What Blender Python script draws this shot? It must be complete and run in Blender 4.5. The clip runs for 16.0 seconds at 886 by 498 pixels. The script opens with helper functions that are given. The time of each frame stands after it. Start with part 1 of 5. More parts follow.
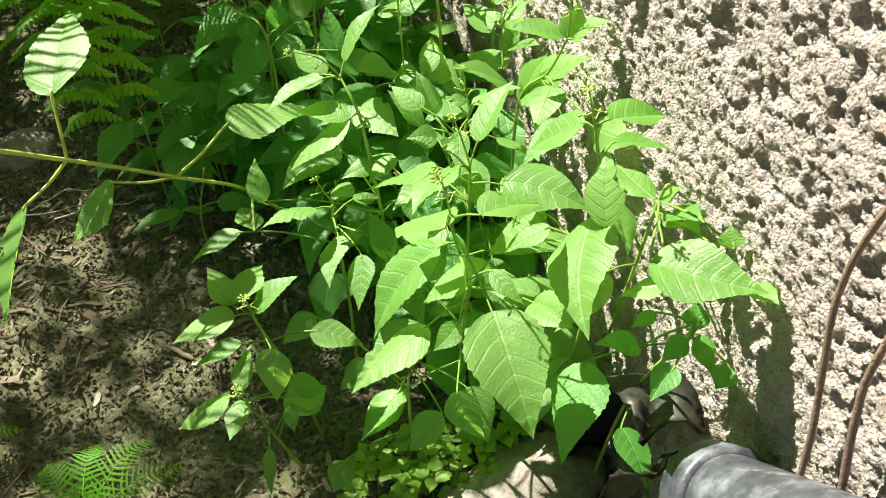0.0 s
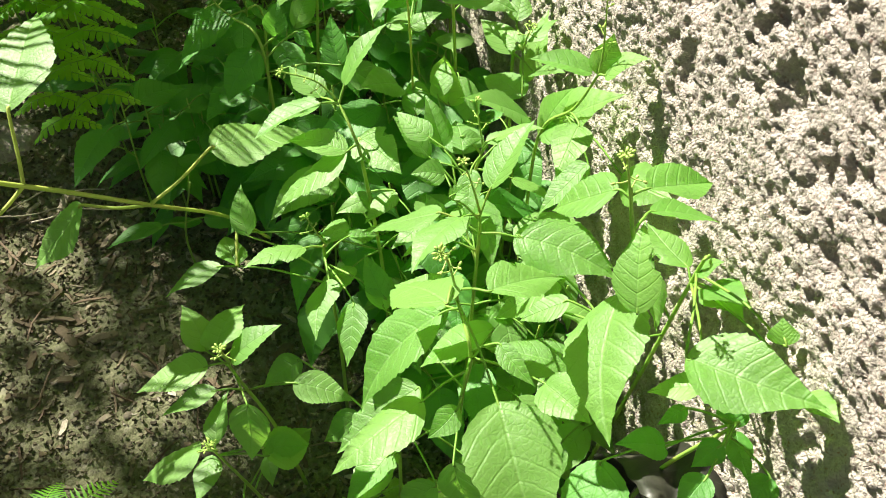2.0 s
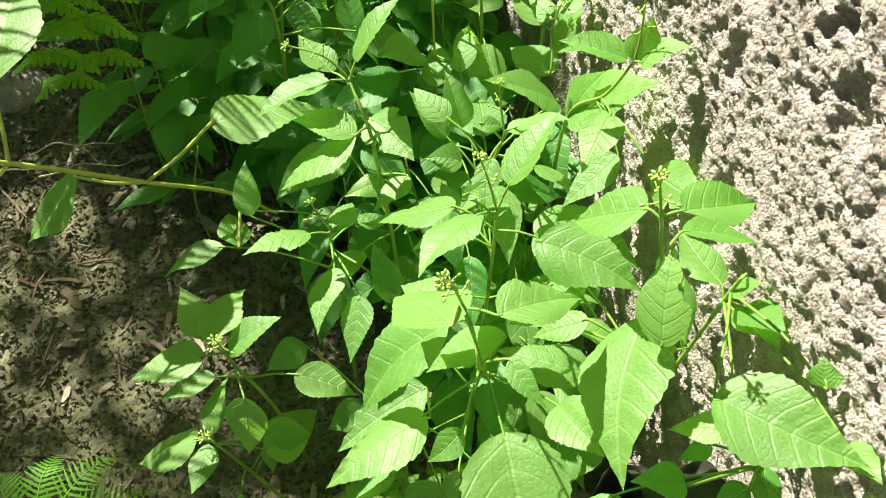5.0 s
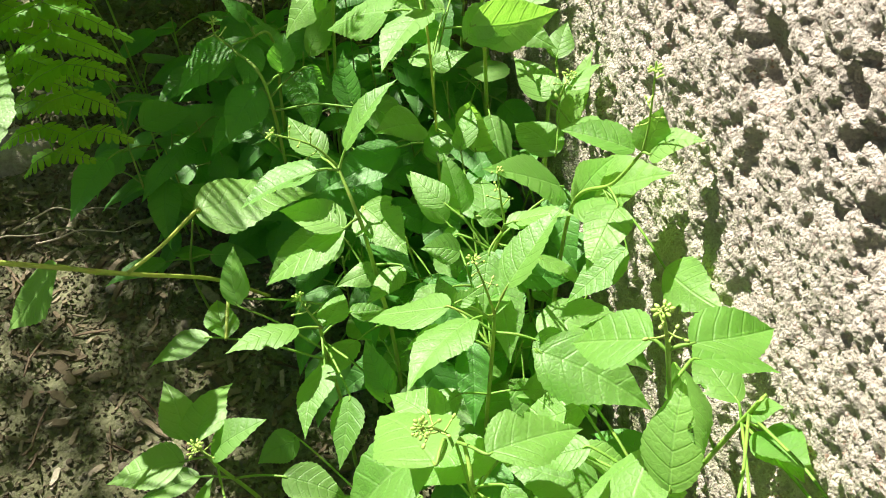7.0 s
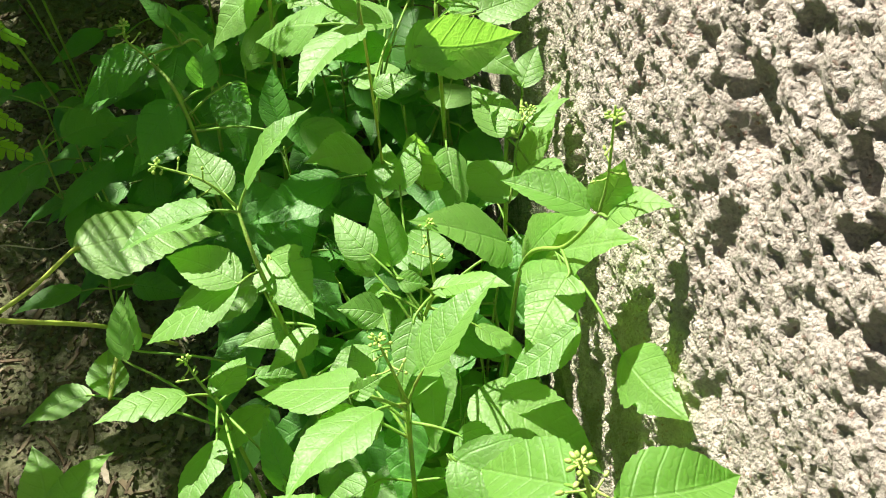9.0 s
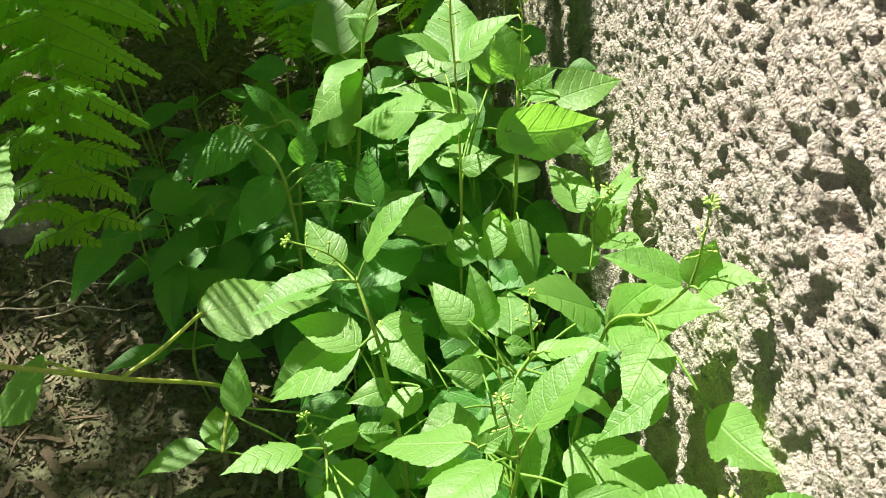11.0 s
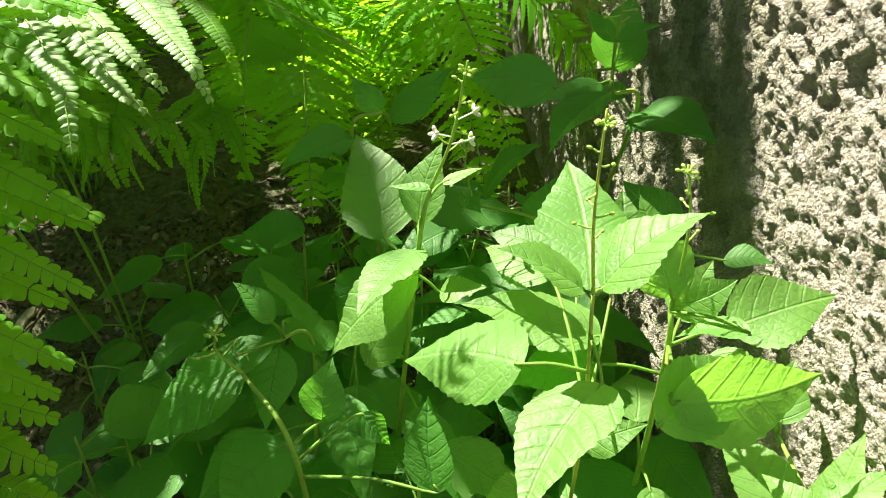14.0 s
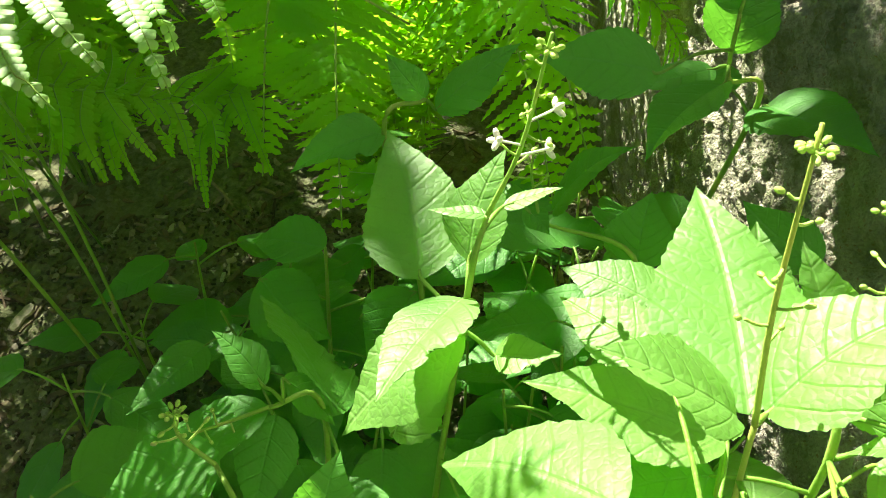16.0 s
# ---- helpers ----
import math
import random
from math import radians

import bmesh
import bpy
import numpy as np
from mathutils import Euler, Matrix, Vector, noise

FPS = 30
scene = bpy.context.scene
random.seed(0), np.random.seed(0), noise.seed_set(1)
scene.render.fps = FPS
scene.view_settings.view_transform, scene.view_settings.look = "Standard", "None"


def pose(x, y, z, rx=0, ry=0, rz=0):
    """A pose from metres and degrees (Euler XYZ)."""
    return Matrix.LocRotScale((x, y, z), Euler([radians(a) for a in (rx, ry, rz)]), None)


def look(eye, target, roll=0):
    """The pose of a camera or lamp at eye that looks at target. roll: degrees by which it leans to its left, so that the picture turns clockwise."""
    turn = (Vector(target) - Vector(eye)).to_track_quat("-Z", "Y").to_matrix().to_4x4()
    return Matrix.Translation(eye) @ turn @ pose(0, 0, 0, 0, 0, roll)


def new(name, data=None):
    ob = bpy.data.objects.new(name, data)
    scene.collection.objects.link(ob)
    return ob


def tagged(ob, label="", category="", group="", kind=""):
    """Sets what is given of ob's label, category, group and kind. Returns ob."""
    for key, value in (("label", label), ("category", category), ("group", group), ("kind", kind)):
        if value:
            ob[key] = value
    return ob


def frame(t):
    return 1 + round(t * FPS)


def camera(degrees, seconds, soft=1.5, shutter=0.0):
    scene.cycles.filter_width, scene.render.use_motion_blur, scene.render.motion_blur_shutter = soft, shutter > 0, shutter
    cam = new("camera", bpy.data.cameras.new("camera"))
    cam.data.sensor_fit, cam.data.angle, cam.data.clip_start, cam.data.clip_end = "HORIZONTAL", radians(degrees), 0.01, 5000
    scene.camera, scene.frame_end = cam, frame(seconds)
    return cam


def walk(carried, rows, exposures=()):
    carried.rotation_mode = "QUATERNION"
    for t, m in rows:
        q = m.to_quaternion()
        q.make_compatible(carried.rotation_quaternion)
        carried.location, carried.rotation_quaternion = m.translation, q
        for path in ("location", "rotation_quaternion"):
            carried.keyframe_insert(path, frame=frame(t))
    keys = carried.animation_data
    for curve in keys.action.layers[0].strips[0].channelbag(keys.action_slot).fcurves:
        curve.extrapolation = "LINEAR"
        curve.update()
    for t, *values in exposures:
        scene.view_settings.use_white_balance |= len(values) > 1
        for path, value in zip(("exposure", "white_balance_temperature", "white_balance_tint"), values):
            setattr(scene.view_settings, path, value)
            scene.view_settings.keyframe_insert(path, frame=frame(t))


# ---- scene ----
cam = camera(53.7, 16.0, 1.0)
METRES, EYE, TILT, LEAN, TURN = 1.0, 0.785, -48.0, 0.64, -15.39
ROWS = [
    (0.0, 0.0, 0.0, 0.0, -0.0, 0.0, -0.0),
    (0.5, 0.005, 0.0127, 0.0187, 0.15, -0.18, -1.05),
    (1.0, 0.0059, 0.0352, 0.0336, 0.23, -0.52, -2.04),
    (1.5, 0.0056, 0.0495, 0.0389, 0.2, -0.63, -2.17),
    (2.0, 0.0, 0.0781, 0.0499, 0.38, -1.16, -2.82),
    (2.5, 0.0047, 0.1007, 0.0657, 0.59, -2.45, -3.42),
    (3.0, 0.0061, 0.1179, 0.0687, 0.91, -4.7, -4.58),
    (5.5, 0.0071, 0.1209, 0.0944, 2.88, -5.54, -4.65),
    (6.0, 0.0046, 0.1175, 0.107, 3.37, -4.83, -4.44),
    (6.5, 0.0082, 0.1337, 0.1165, 3.84, -4.16, -4.51),
    (7.0, 0.0198, 0.1655, 0.1269, 4.0, -3.66, -4.71),
    (7.5, 0.0294, 0.2194, 0.1505, 4.05, -3.71, -5.18),
    (8.0, 0.0554, 0.2715, 0.1628, 4.13, -4.07, -6.24),
    (10.5, 0.0258, 0.2171, 0.1478, 4.69, -0.44, -8.02),
    (11.0, 0.0049, 0.2076, 0.1549, 4.73, 0.65, -7.84),
    (11.5, -0.0073, 0.2161, 0.1547, 4.86, 3.51, -7.72),
    (12.0, -0.0131, 0.2296, 0.148, 5.48, 4.18, -6.67),
    (12.5, -0.0399, 0.1811, 0.1312, 6.36, 5.51, -6.25),
    (13.0, -0.0539, 0.2764, 0.1519, 6.32, 6.64, -5.82),
    (13.5, -0.0715, 0.3621, 0.2105, 5.95, 6.54, -8.53),
    (14.0, -0.0655, 0.428, 0.247, 5.77, 6.44, -8.88),
    (14.5, -0.0692, 0.4811, 0.2778, 5.63, 5.56, -10.36),
    (15.0, -0.081, 0.5175, 0.286, 6.0, 5.06, -10.78),
    (15.5, -0.0901, 0.5484, 0.2895, 8.13, 4.66, -10.82),
    (16.0, -0.0869, 0.5405, 0.2825, 8.7, 4.48, -11.11),
]
walk(cam, [(t, pose(0, 0, EYE, TILT, LEAN, TURN) @ pose(METRES * x, METRES * y, METRES * z, 90 + pitch, roll, yaw)) for t, x, y, z, yaw, pitch, roll in ROWS], [(0.0, 1.55, 6700, 9), (7.0, 1.50, 6700, 9), (8.0, 1.46, 6700, 9), (10.5, 1.38, 6700, 8), (12.0, 1.54, 6700, 7.5), (13.5, 1.60, 6800, 5.5), (14.5, 1.84, 7000, 1.5), (16.0, 2.14, 7000, -1.5)])

# ---- light: afternoon sun from ahead and to the left, blue sky ----
SUN = Vector((-0.374, 0.581, 0.723)).normalized()
world = bpy.data.worlds.new("sky")
scene.world = world
world.use_nodes = True
wn = world.node_tree
wn.nodes.clear()
sky = wn.nodes.new("ShaderNodeTexSky")
sky.sky_type, sky.sun_disc = "NISHITA", False
sky.sun_elevation, sky.sun_rotation = math.asin(SUN.z), math.atan2(SUN.x, SUN.y)
bg = wn.nodes.new("ShaderNodeBackground")
bg.inputs["Strength"].default_value = 0.015
wo = wn.nodes.new("ShaderNodeOutputWorld")
wn.links.new(sky.outputs[0], bg.inputs["Color"])
wn.links.new(bg.outputs[0], wo.inputs["Surface"])
sun_data = bpy.data.lights.new("sun", "SUN")
sun_data.energy, sun_data.angle, sun_data.color = 5.7, radians(0.53), (1.0, 0.95, 0.86)
sun = new("sun", sun_data)
sun.matrix_world = look(SUN * 20, (0, 0, 0))


# ---- materials ----
class Mat:
    """A small writer of node materials."""

    def __init__(self, name):
        self.m = bpy.data.materials.new(name)
        self.m.use_nodes = True
        self.t = self.m.node_tree
        self.t.nodes.clear()
        self.out = self.n("ShaderNodeOutputMaterial")

    def n(self, kind, **given):
        node = self.t.nodes.new(kind)
        for key, value in given.items():
            if key == "op":
                node.operation = value
            elif key == "blend":
                node.blend_type = value
            elif key == "feature":
                node.feature = value
            elif key == "layer":
                node.uv_map = value
        return node

    def put(self, sock, value):
        if isinstance(value, bpy.types.NodeSocket):
            self.t.links.new(value, sock)
        elif isinstance(value, tuple) and len(value) == 3 and sock.type == "RGBA":
            sock.default_value = (*value, 1)
        else:
            sock.default_value = value

    def math(self, op, a, b=0.0, c=0.0):
        node = self.n("ShaderNodeMath", op=op)
        for sock, value in zip(node.inputs, (a, b, c)):
            self.put(sock, value)
        return node.outputs[0]

    def noise(self, scale, detail=4.0, rough=0.55, where=None, dist=0.0):
        node = self.n("ShaderNodeTexNoise")
        for key, value in (("Scale", scale), ("Detail", detail), ("Roughness", rough), ("Distortion", dist)):
            self.put(node.inputs[key], value)
        self.put(node.inputs["Vector"], where or self.spot())
        return node.outputs[0]

    def cells(self, scale, feature="F1", where=None):
        node = self.n("ShaderNodeTexVoronoi", feature=feature)
        self.put(node.inputs["Scale"], scale)
        self.put(node.inputs["Vector"], where or self.spot())
        return node.outputs

    def spot(self):
        return self.n("ShaderNodeNewGeometry").outputs["Position"]

    def own(self):
        return self.n("ShaderNodeTexCoord").outputs["Object"]

    def ramp(self, fac, stops):
        node = self.n("ShaderNodeValToRGB")
        e = node.color_ramp.elements
        while len(e) < len(stops):
            e.new(0.5)
        for item, (at, col) in zip(e, stops):
            item.position, item.color = at, (*col, 1)
        self.put(node.inputs[0], fac)
        return node.outputs[0]

    def span(self, v, a, b, c=0.0, d=1.0):
        node = self.n("ShaderNodeMapRange")
        for sock, value in zip(node.inputs, (v, a, b, c, d)):
            self.put(sock, value)
        return node.outputs[0]

    def mix(self, fac, a, b, blend="MIX"):
        node = self.n("ShaderNodeMixRGB", blend=blend)
        for sock, value in zip(node.inputs, (fac, a, b)):
            self.put(sock, value)
        return node.outputs[0]

    def bump(self, height, depth, strength=1.0, normal=None):
        node = self.n("ShaderNodeBump")
        self.put(node.inputs["Height"], height)
        self.put(node.inputs["Distance"], depth)
        self.put(node.inputs["Strength"], strength)
        if normal:
            self.put(node.inputs["Normal"], normal)
        return node.outputs[0]

    def skin(self, colour, rough, normal=None, spec=0.4, metal=0.0):
        node = self.n("ShaderNodeBsdfPrincipled")
        self.put(node.inputs["Base Color"], colour)
        self.put(node.inputs["Roughness"], rough)
        self.put(node.inputs["Specular IOR Level"], spec)
        self.put(node.inputs["Metallic"], metal)
        if normal:
            self.put(node.inputs["Normal"], normal)
        return node.outputs[0]

    def done(self, shader):
        self.t.links.new(shader, self.out.inputs["Surface"])
        return self.m


def leaf_material(name, dark, light, glow, through_part, veins=True, shine=0.78):
    """A thin leaf: gloss and colour on both sides, and light that shines through."""
    w = Mat(name)
    pick = w.n("ShaderNodeObjectInfo").outputs["Random"]
    col = w.mix(pick, dark, light)
    blotch = w.noise(28.0, 3.0)
    col = w.mix(w.span(blotch, 0.35, 0.7, 0.0, 0.35), col, light)
    fine = w.noise(420.0, 3.0)
    col = w.mix(w.span(fine, 0.3, 0.75, 0.0, 0.18), col, dark)
    thr = w.mix(pick, glow, tuple(c * 0.8 for c in glow))
    if veins:
        uv = w.n("ShaderNodeUVMap", layer="veins").outputs[0]
        sep = w.n("ShaderNodeSeparateXYZ")
        w.put(sep.inputs[0], uv)
        wander = w.math("MULTIPLY", w.math("SUBTRACT", w.noise(55.0, 2.0), 0.5), 0.05)
        side = w.math("PINGPONG", w.math("MULTIPLY", w.math("ADD", sep.outputs[0], wander), 6.5), 0.5)
        lateral = w.span(side, 0.004, 0.034, 1.0, 0.0)
        mid = w.span(sep.outputs[1], 0.004, 0.016, 1.0, 0.0)
        mask = w.math("MAXIMUM", w.math("MULTIPLY", lateral, 0.24), mid)
        col = w.mix(w.math("MULTIPLY", mask, 0.28), col, tuple(min(1, c * 1.35 + 0.05) for c in light))
        thr = w.mix(w.math("MULTIPLY", mask, 0.15), thr, light)
        small = w.cells(330.0, "DISTANCE_TO_EDGE")[0]
        groove = w.span(side, 0.0, 0.10)
        pillow = w.math("ADD", w.math("MULTIPLY", side, 0.38), w.math("MULTIPLY", groove, w.span(w.noise(40.0, 2.0), 0.35, 0.65, 0.16, 0.50)))
        pillow = w.math("ADD", pillow, w.math("MULTIPLY", w.span(small, 0.0, 0.25), 0.17))
        pillow = w.math("ADD", pillow, w.math("MULTIPLY", w.noise(70.0, 5.0, 0.6), 0.7))
        normal = w.bump(w.math("SUBTRACT", pillow, w.math("MULTIPLY", mid, 0.5)), 0.0010, 0.55)
    else:
        normal = w.bump(w.noise(300.0, 2.0), 0.0008, 0.5)
    top = w.skin(col, w.span(fine, 0.3, 0.7, 0.48, 0.62), normal, shine)
    back = w.n("ShaderNodeBsdfTranslucent")
    w.put(back.inputs["Color"], thr)
    w.put(back.inputs["Normal"], normal)
    both = w.n("ShaderNodeMixShader")
    w.put(both.inputs[0], through_part)
    w.put(both.inputs[1], top)
    w.put(both.inputs[2], back.outputs[0])
    return w.done(both.outputs[0])


LEAF = leaf_material("herb leaf", (0.098, 0.240, 0.042), (0.180, 0.352, 0.076), (0.44, 0.93, 0.10), 0.50, True, 0.8)
LEAF_YOUNG = leaf_material("young herb leaf", (0.17, 0.35, 0.045), (0.25, 0.45, 0.06), (0.58, 0.88, 0.08), 0.50)
# Darker copy of LEAF with shade in its colour, for low and back herbs.
LEAF_SHADE = leaf_material("shaded herb leaf", (0.050, 0.195, 0.026), (0.095, 0.295, 0.045), (0.27, 0.78, 0.065), 0.48, True, 0.6)
FERN = leaf_material("fern blade", (0.070, 0.25, 0.022), (0.15, 0.37, 0.034), (0.50, 0.90, 0.05), 0.56, False, 0.25)
# Lighter copy of FERN: the sheen of sunlit blades is in its colour.
FERN_SUNLIT = leaf_material("sunlit fern blade", (0.16, 0.33, 0.085), (0.26, 0.44, 0.14), (0.46, 0.76, 0.12), 0.40, False, 0.8)
CROWN = leaf_material("tree leaf", (0.04, 0.12, 0.02), (0.07, 0.18, 0.03), (0.16, 0.34, 0.03), 0.3, False)


def stalk_material(name, green, red, bark=0.0):
    w = Mat(name)
    f = w.noise(60.0, 3.0)
    col = w.ramp(f, [(0.35, green), (0.55, green), (0.72, red)])
    col = w.mix(w.span(w.noise(500.0, 2.0), 0.4, 0.7, 0.0, 0.3), col, tuple(c * 1.4 for c in green))
    normal = w.bump(w.noise(700.0, 2.0), 0.0006 + bark, 0.6)
    inside = w.n("ShaderNodeBsdfTranslucent")
    w.put(inside.inputs["Color"], w.mix(0.5, col, (0.42, 0.62, 0.10)))
    both = w.n("ShaderNodeMixShader")
    w.put(both.inputs[0], 0.0 if bark else 0.3)
    w.put(both.inputs[1], w.skin(col, 0.5, normal, 0.4))
    w.put(both.inputs[2], inside.outputs[0])
    return w.done(both.outputs[0])


STALK = stalk_material("green stalk", (0.26, 0.43, 0.08), (0.37, 0.36, 0.09))
LEAF_STALK = stalk_material("leaf stalk", (0.19, 0.37, 0.06), (0.28, 0.33, 0.07))
STALK_GOLD = stalk_material("yellow stalk", (0.38, 0.46, 0.10), (0.42, 0.42, 0.08))
VINE = stalk_material("bare vine", (0.18, 0.125, 0.09), (0.28, 0.20, 0.15), 0.001)
ROOT = stalk_material("pale root", (0.42, 0.36, 0.27), (0.33, 0.26, 0.18), 0.0003)
BUD = stalk_material("flower bud", (0.40, 0.58, 0.13), (0.60, 0.66, 0.26))
PETAL = stalk_material("white petal", (0.85, 0.82, 0.80), (0.9, 0.75, 0.75))


def wall_material():
    w = Mat("pitted concrete")
    big = w.noise(6.0, 4.0)
    mid = w.noise(45.0, 5.0, 0.65)
    grain = w.noise(520.0, 5.0, 0.75)
    grit = w.cells(760.0)
    col = w.ramp(w.math("ADD", w.math("MULTIPLY", mid, 0.4), w.math("MULTIPLY", grain, 0.6)), [(0.30, (0.37, 0.322, 0.278)), (0.5, (0.63, 0.56, 0.495)), (0.68, (0.75, 0.69, 0.62))])
    seps = w.n("ShaderNodeSeparateColor")
    w.put(seps.inputs[0], grit[1])
    col = w.mix(w.span(seps.outputs[0], 0.72, 0.95, 0.0, 0.3), col, (0.70, 0.66, 0.61))
    col = w.mix(w.span(seps.outputs[1], 0.75, 1.0, 0.0, 0.4), col, (0.24, 0.185, 0.15))
    col = w.mix(w.span(seps.outputs[2], 0.93, 1.0, 0.0, 0.7), col, (0.42, 0.20, 0.14))
    col = w.mix(w.span(big, 0.4, 0.7, 0.0, 0.35), col, (0.56, 0.51, 0.455))
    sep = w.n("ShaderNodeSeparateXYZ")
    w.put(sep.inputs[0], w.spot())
    # Moss-green tint low down; in the far part it also darkens the shaded stretch.
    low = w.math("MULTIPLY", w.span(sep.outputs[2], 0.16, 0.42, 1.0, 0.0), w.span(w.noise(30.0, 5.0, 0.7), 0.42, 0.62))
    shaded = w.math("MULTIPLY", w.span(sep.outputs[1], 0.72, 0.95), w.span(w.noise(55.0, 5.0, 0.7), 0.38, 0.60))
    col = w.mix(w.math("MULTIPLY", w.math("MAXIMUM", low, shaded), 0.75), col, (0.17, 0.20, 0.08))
    h = w.math("ADD", w.math("MULTIPLY", mid, 0.35), w.math("MULTIPLY", grain, 1.1))
    lumps = w.cells(440.0)
    h = w.math("ADD", h, w.math("MULTIPLY", w.math("MINIMUM", lumps[0], 0.7), -1.0))
    h = w.math("ADD", h, w.math("MULTIPLY", w.math("MINIMUM", grit[0], 0.5), -0.5))
    return w.done(w.skin(col, 0.92, w.bump(h, 0.0040, 1.0), 0.15))


def soil_material():
    w = Mat("forest soil")
    big = w.noise(9.0, 5.0, 0.6)
    fine = w.noise(140.0, 6.0, 0.7)
    col = w.ramp(fine, [(0.3, (0.062, 0.064, 0.034)), (0.5, (0.127, 0.130, 0.071)), (0.7, (0.196, 0.199, 0.118))])
    col = w.mix(w.span(big, 0.4, 0.68, 0.0, 0.5), col, (0.176, 0.181, 0.104))
    crumbs = w.cells(170.0)
    seps = w.n("ShaderNodeSeparateColor")
    w.put(seps.inputs[0], crumbs[1])
    col = w.mix(w.span(seps.outputs[0], 0.8, 1.0, 0.0, 0.6), col, (0.196, 0.186, 0.138))
    h = w.math("ADD", fine, w.math("MULTIPLY", crumbs[0], -0.6))
    return w.done(w.skin(col, 0.95, w.bump(h, 0.004, 0.9), 0.15))


def chip_material(name, stops, rough=0.85):
    w = Mat(name)
    isl = w.n("ShaderNodeNewGeometry").outputs["Random Per Island"]
    col = w.ramp(isl, stops)
    f = w.noise(220.0, 5.0, 0.65)
    col = w.mix(w.span(f, 0.35, 0.7, 0.0, 0.5), col, (0.07, 0.05, 0.035))
    return w.done(w.skin(col, rough, w.bump(f, 0.0015, 0.8), 0.2))


WALL = wall_material()
SOIL = soil_material()
CHIPS = chip_material("wood chips", [(0.0, (0.094, 0.073, 0.043)), (0.35, (0.168, 0.134, 0.082)), (0.7, (0.243, 0.199, 0.131)), (0.93, (0.337, 0.290, 0.211)), (1.0, (0.432, 0.402, 0.318))])
DEBRIS = chip_material("crumbs and grit", [(0.0, (0.050, 0.046, 0.027)), (0.5, (0.105, 0.098, 0.056)), (0.9, (0.165, 0.150, 0.095)), (1.0, (0.34, 0.31, 0.25))])
TWIGS = chip_material("dead twigs", [(0.0, (0.05, 0.035, 0.024)), (0.6, (0.12, 0.082, 0.052)), (1.0, (0.27, 0.21, 0.145))])


def stone_material():
    w = Mat("grey stone")
    f = w.noise(55.0, 6.0, 0.65)
    col = w.ramp(f, [(0.3, (0.16, 0.135, 0.11)), (0.55, (0.32, 0.285, 0.25)), (0.75, (0.45, 0.41, 0.37))])
    return w.done(w.skin(col, 0.85, w.bump(w.noise(160.0, 5.0, 0.7), 0.003, 0.8), 0.25))


def pipe_material():
    w = Mat("weathered black plastic")
    f = w.noise(40.0, 6.0, 0.7)
    streak = w.noise(24.0, 5.0, 0.7, dist=1.5)
    col = w.ramp(f, [(0.3, (0.020, 0.022, 0.026)), (0.5, (0.060, 0.066, 0.076)), (0.7, (0.17, 0.185, 0.205))])
    col = w.mix(w.span(streak, 0.58, 0.68, 0.0, 0.6), col, (0.23, 0.22, 0.21))
    sep = w.n("ShaderNodeSeparateXYZ")
    w.put(sep.inputs[0], w.spot())
    rust = w.math("MULTIPLY", w.span(sep.outputs[1], 0.085, 0.05), w.span(w.noise(35.0, 4.0), 0.35, 0.6))
    col = w.mix(rust, col, (0.30, 0.17, 0.10))
    return w.done(w.skin(col, w.span(f, 0.3, 0.7, 0.28, 0.55), w.bump(f, 0.0015, 0.6), 0.5))


def sheeting_material():
    w = Mat("black sheeting")
    f = w.noise(30.0, 5.0, 0.65)
    col = w.ramp(f, [(0.35, (0.010, 0.011, 0.008)), (0.6, (0.026, 0.027, 0.018)), (0.8, (0.07, 0.065, 0.045))])
    return w.done(w.skin(col, w.span(f, 0.3, 0.7, 0.30, 0.55), w.bump(f, 0.002, 0.5), 0.4))


STONE = stone_material()
PIPE = pipe_material()
SHEETING = sheeting_material()


# ---- builders ----
def mesh_part(name, verts, faces, material, parent=None, label="", uvs=None, smooth=True, m=None):
    """One mesh object, under a thing or a part where one is given."""
    me = bpy.data.meshes.new(name)
    me.from_pydata([tuple(v) for v in verts], [], faces)
    if uvs is not None:
        layer = me.uv_layers.new(name="veins")
        index = np.empty(len(me.loops), dtype=np.int32)
        me.loops.foreach_get("vertex_index", index)
        layer.data.foreach_set("uv", np.asarray(uvs, dtype=np.float32)[index].ravel())
    me.materials.append(material)
    if smooth:
        me.polygons.foreach_set("use_smooth", [True] * len(me.polygons))
    ob = new(name, me)
    if m is not None:
        ob.matrix_basis = m
    if parent is not None:
        ob.parent = parent
    if label:
        ob["label"] = label
    return ob


def thing(name, at, label, category, group="", kind=""):
    ob = new(name)
    ob.location = at
    ob.empty_display_size = 0.02
    return tagged(ob, label, category, group, kind)


def smooth_line(points, steps=6):
    """A Catmull-Rom curve through the points."""
    p = [Vector(q) for q in points]
    if len(p) == 2:
        return [p[0].lerp(p[1], i / steps) for i in range(steps + 1)]
    p = [2 * p[0] - p[1], *p, 2 * p[-1] - p[-2]]
    out = []
    for a, b, c, d in zip(p, p[1:], p[2:], p[3:]):
        for i in range(steps):
            t = i / steps
            out.append(0.5 * (2 * b + (c - a) * t + (2 * a - 5 * b + 4 * c - d) * t * t + (3 * b - a - 3 * c + d) * t ** 3))
    return out + [p[-2]]


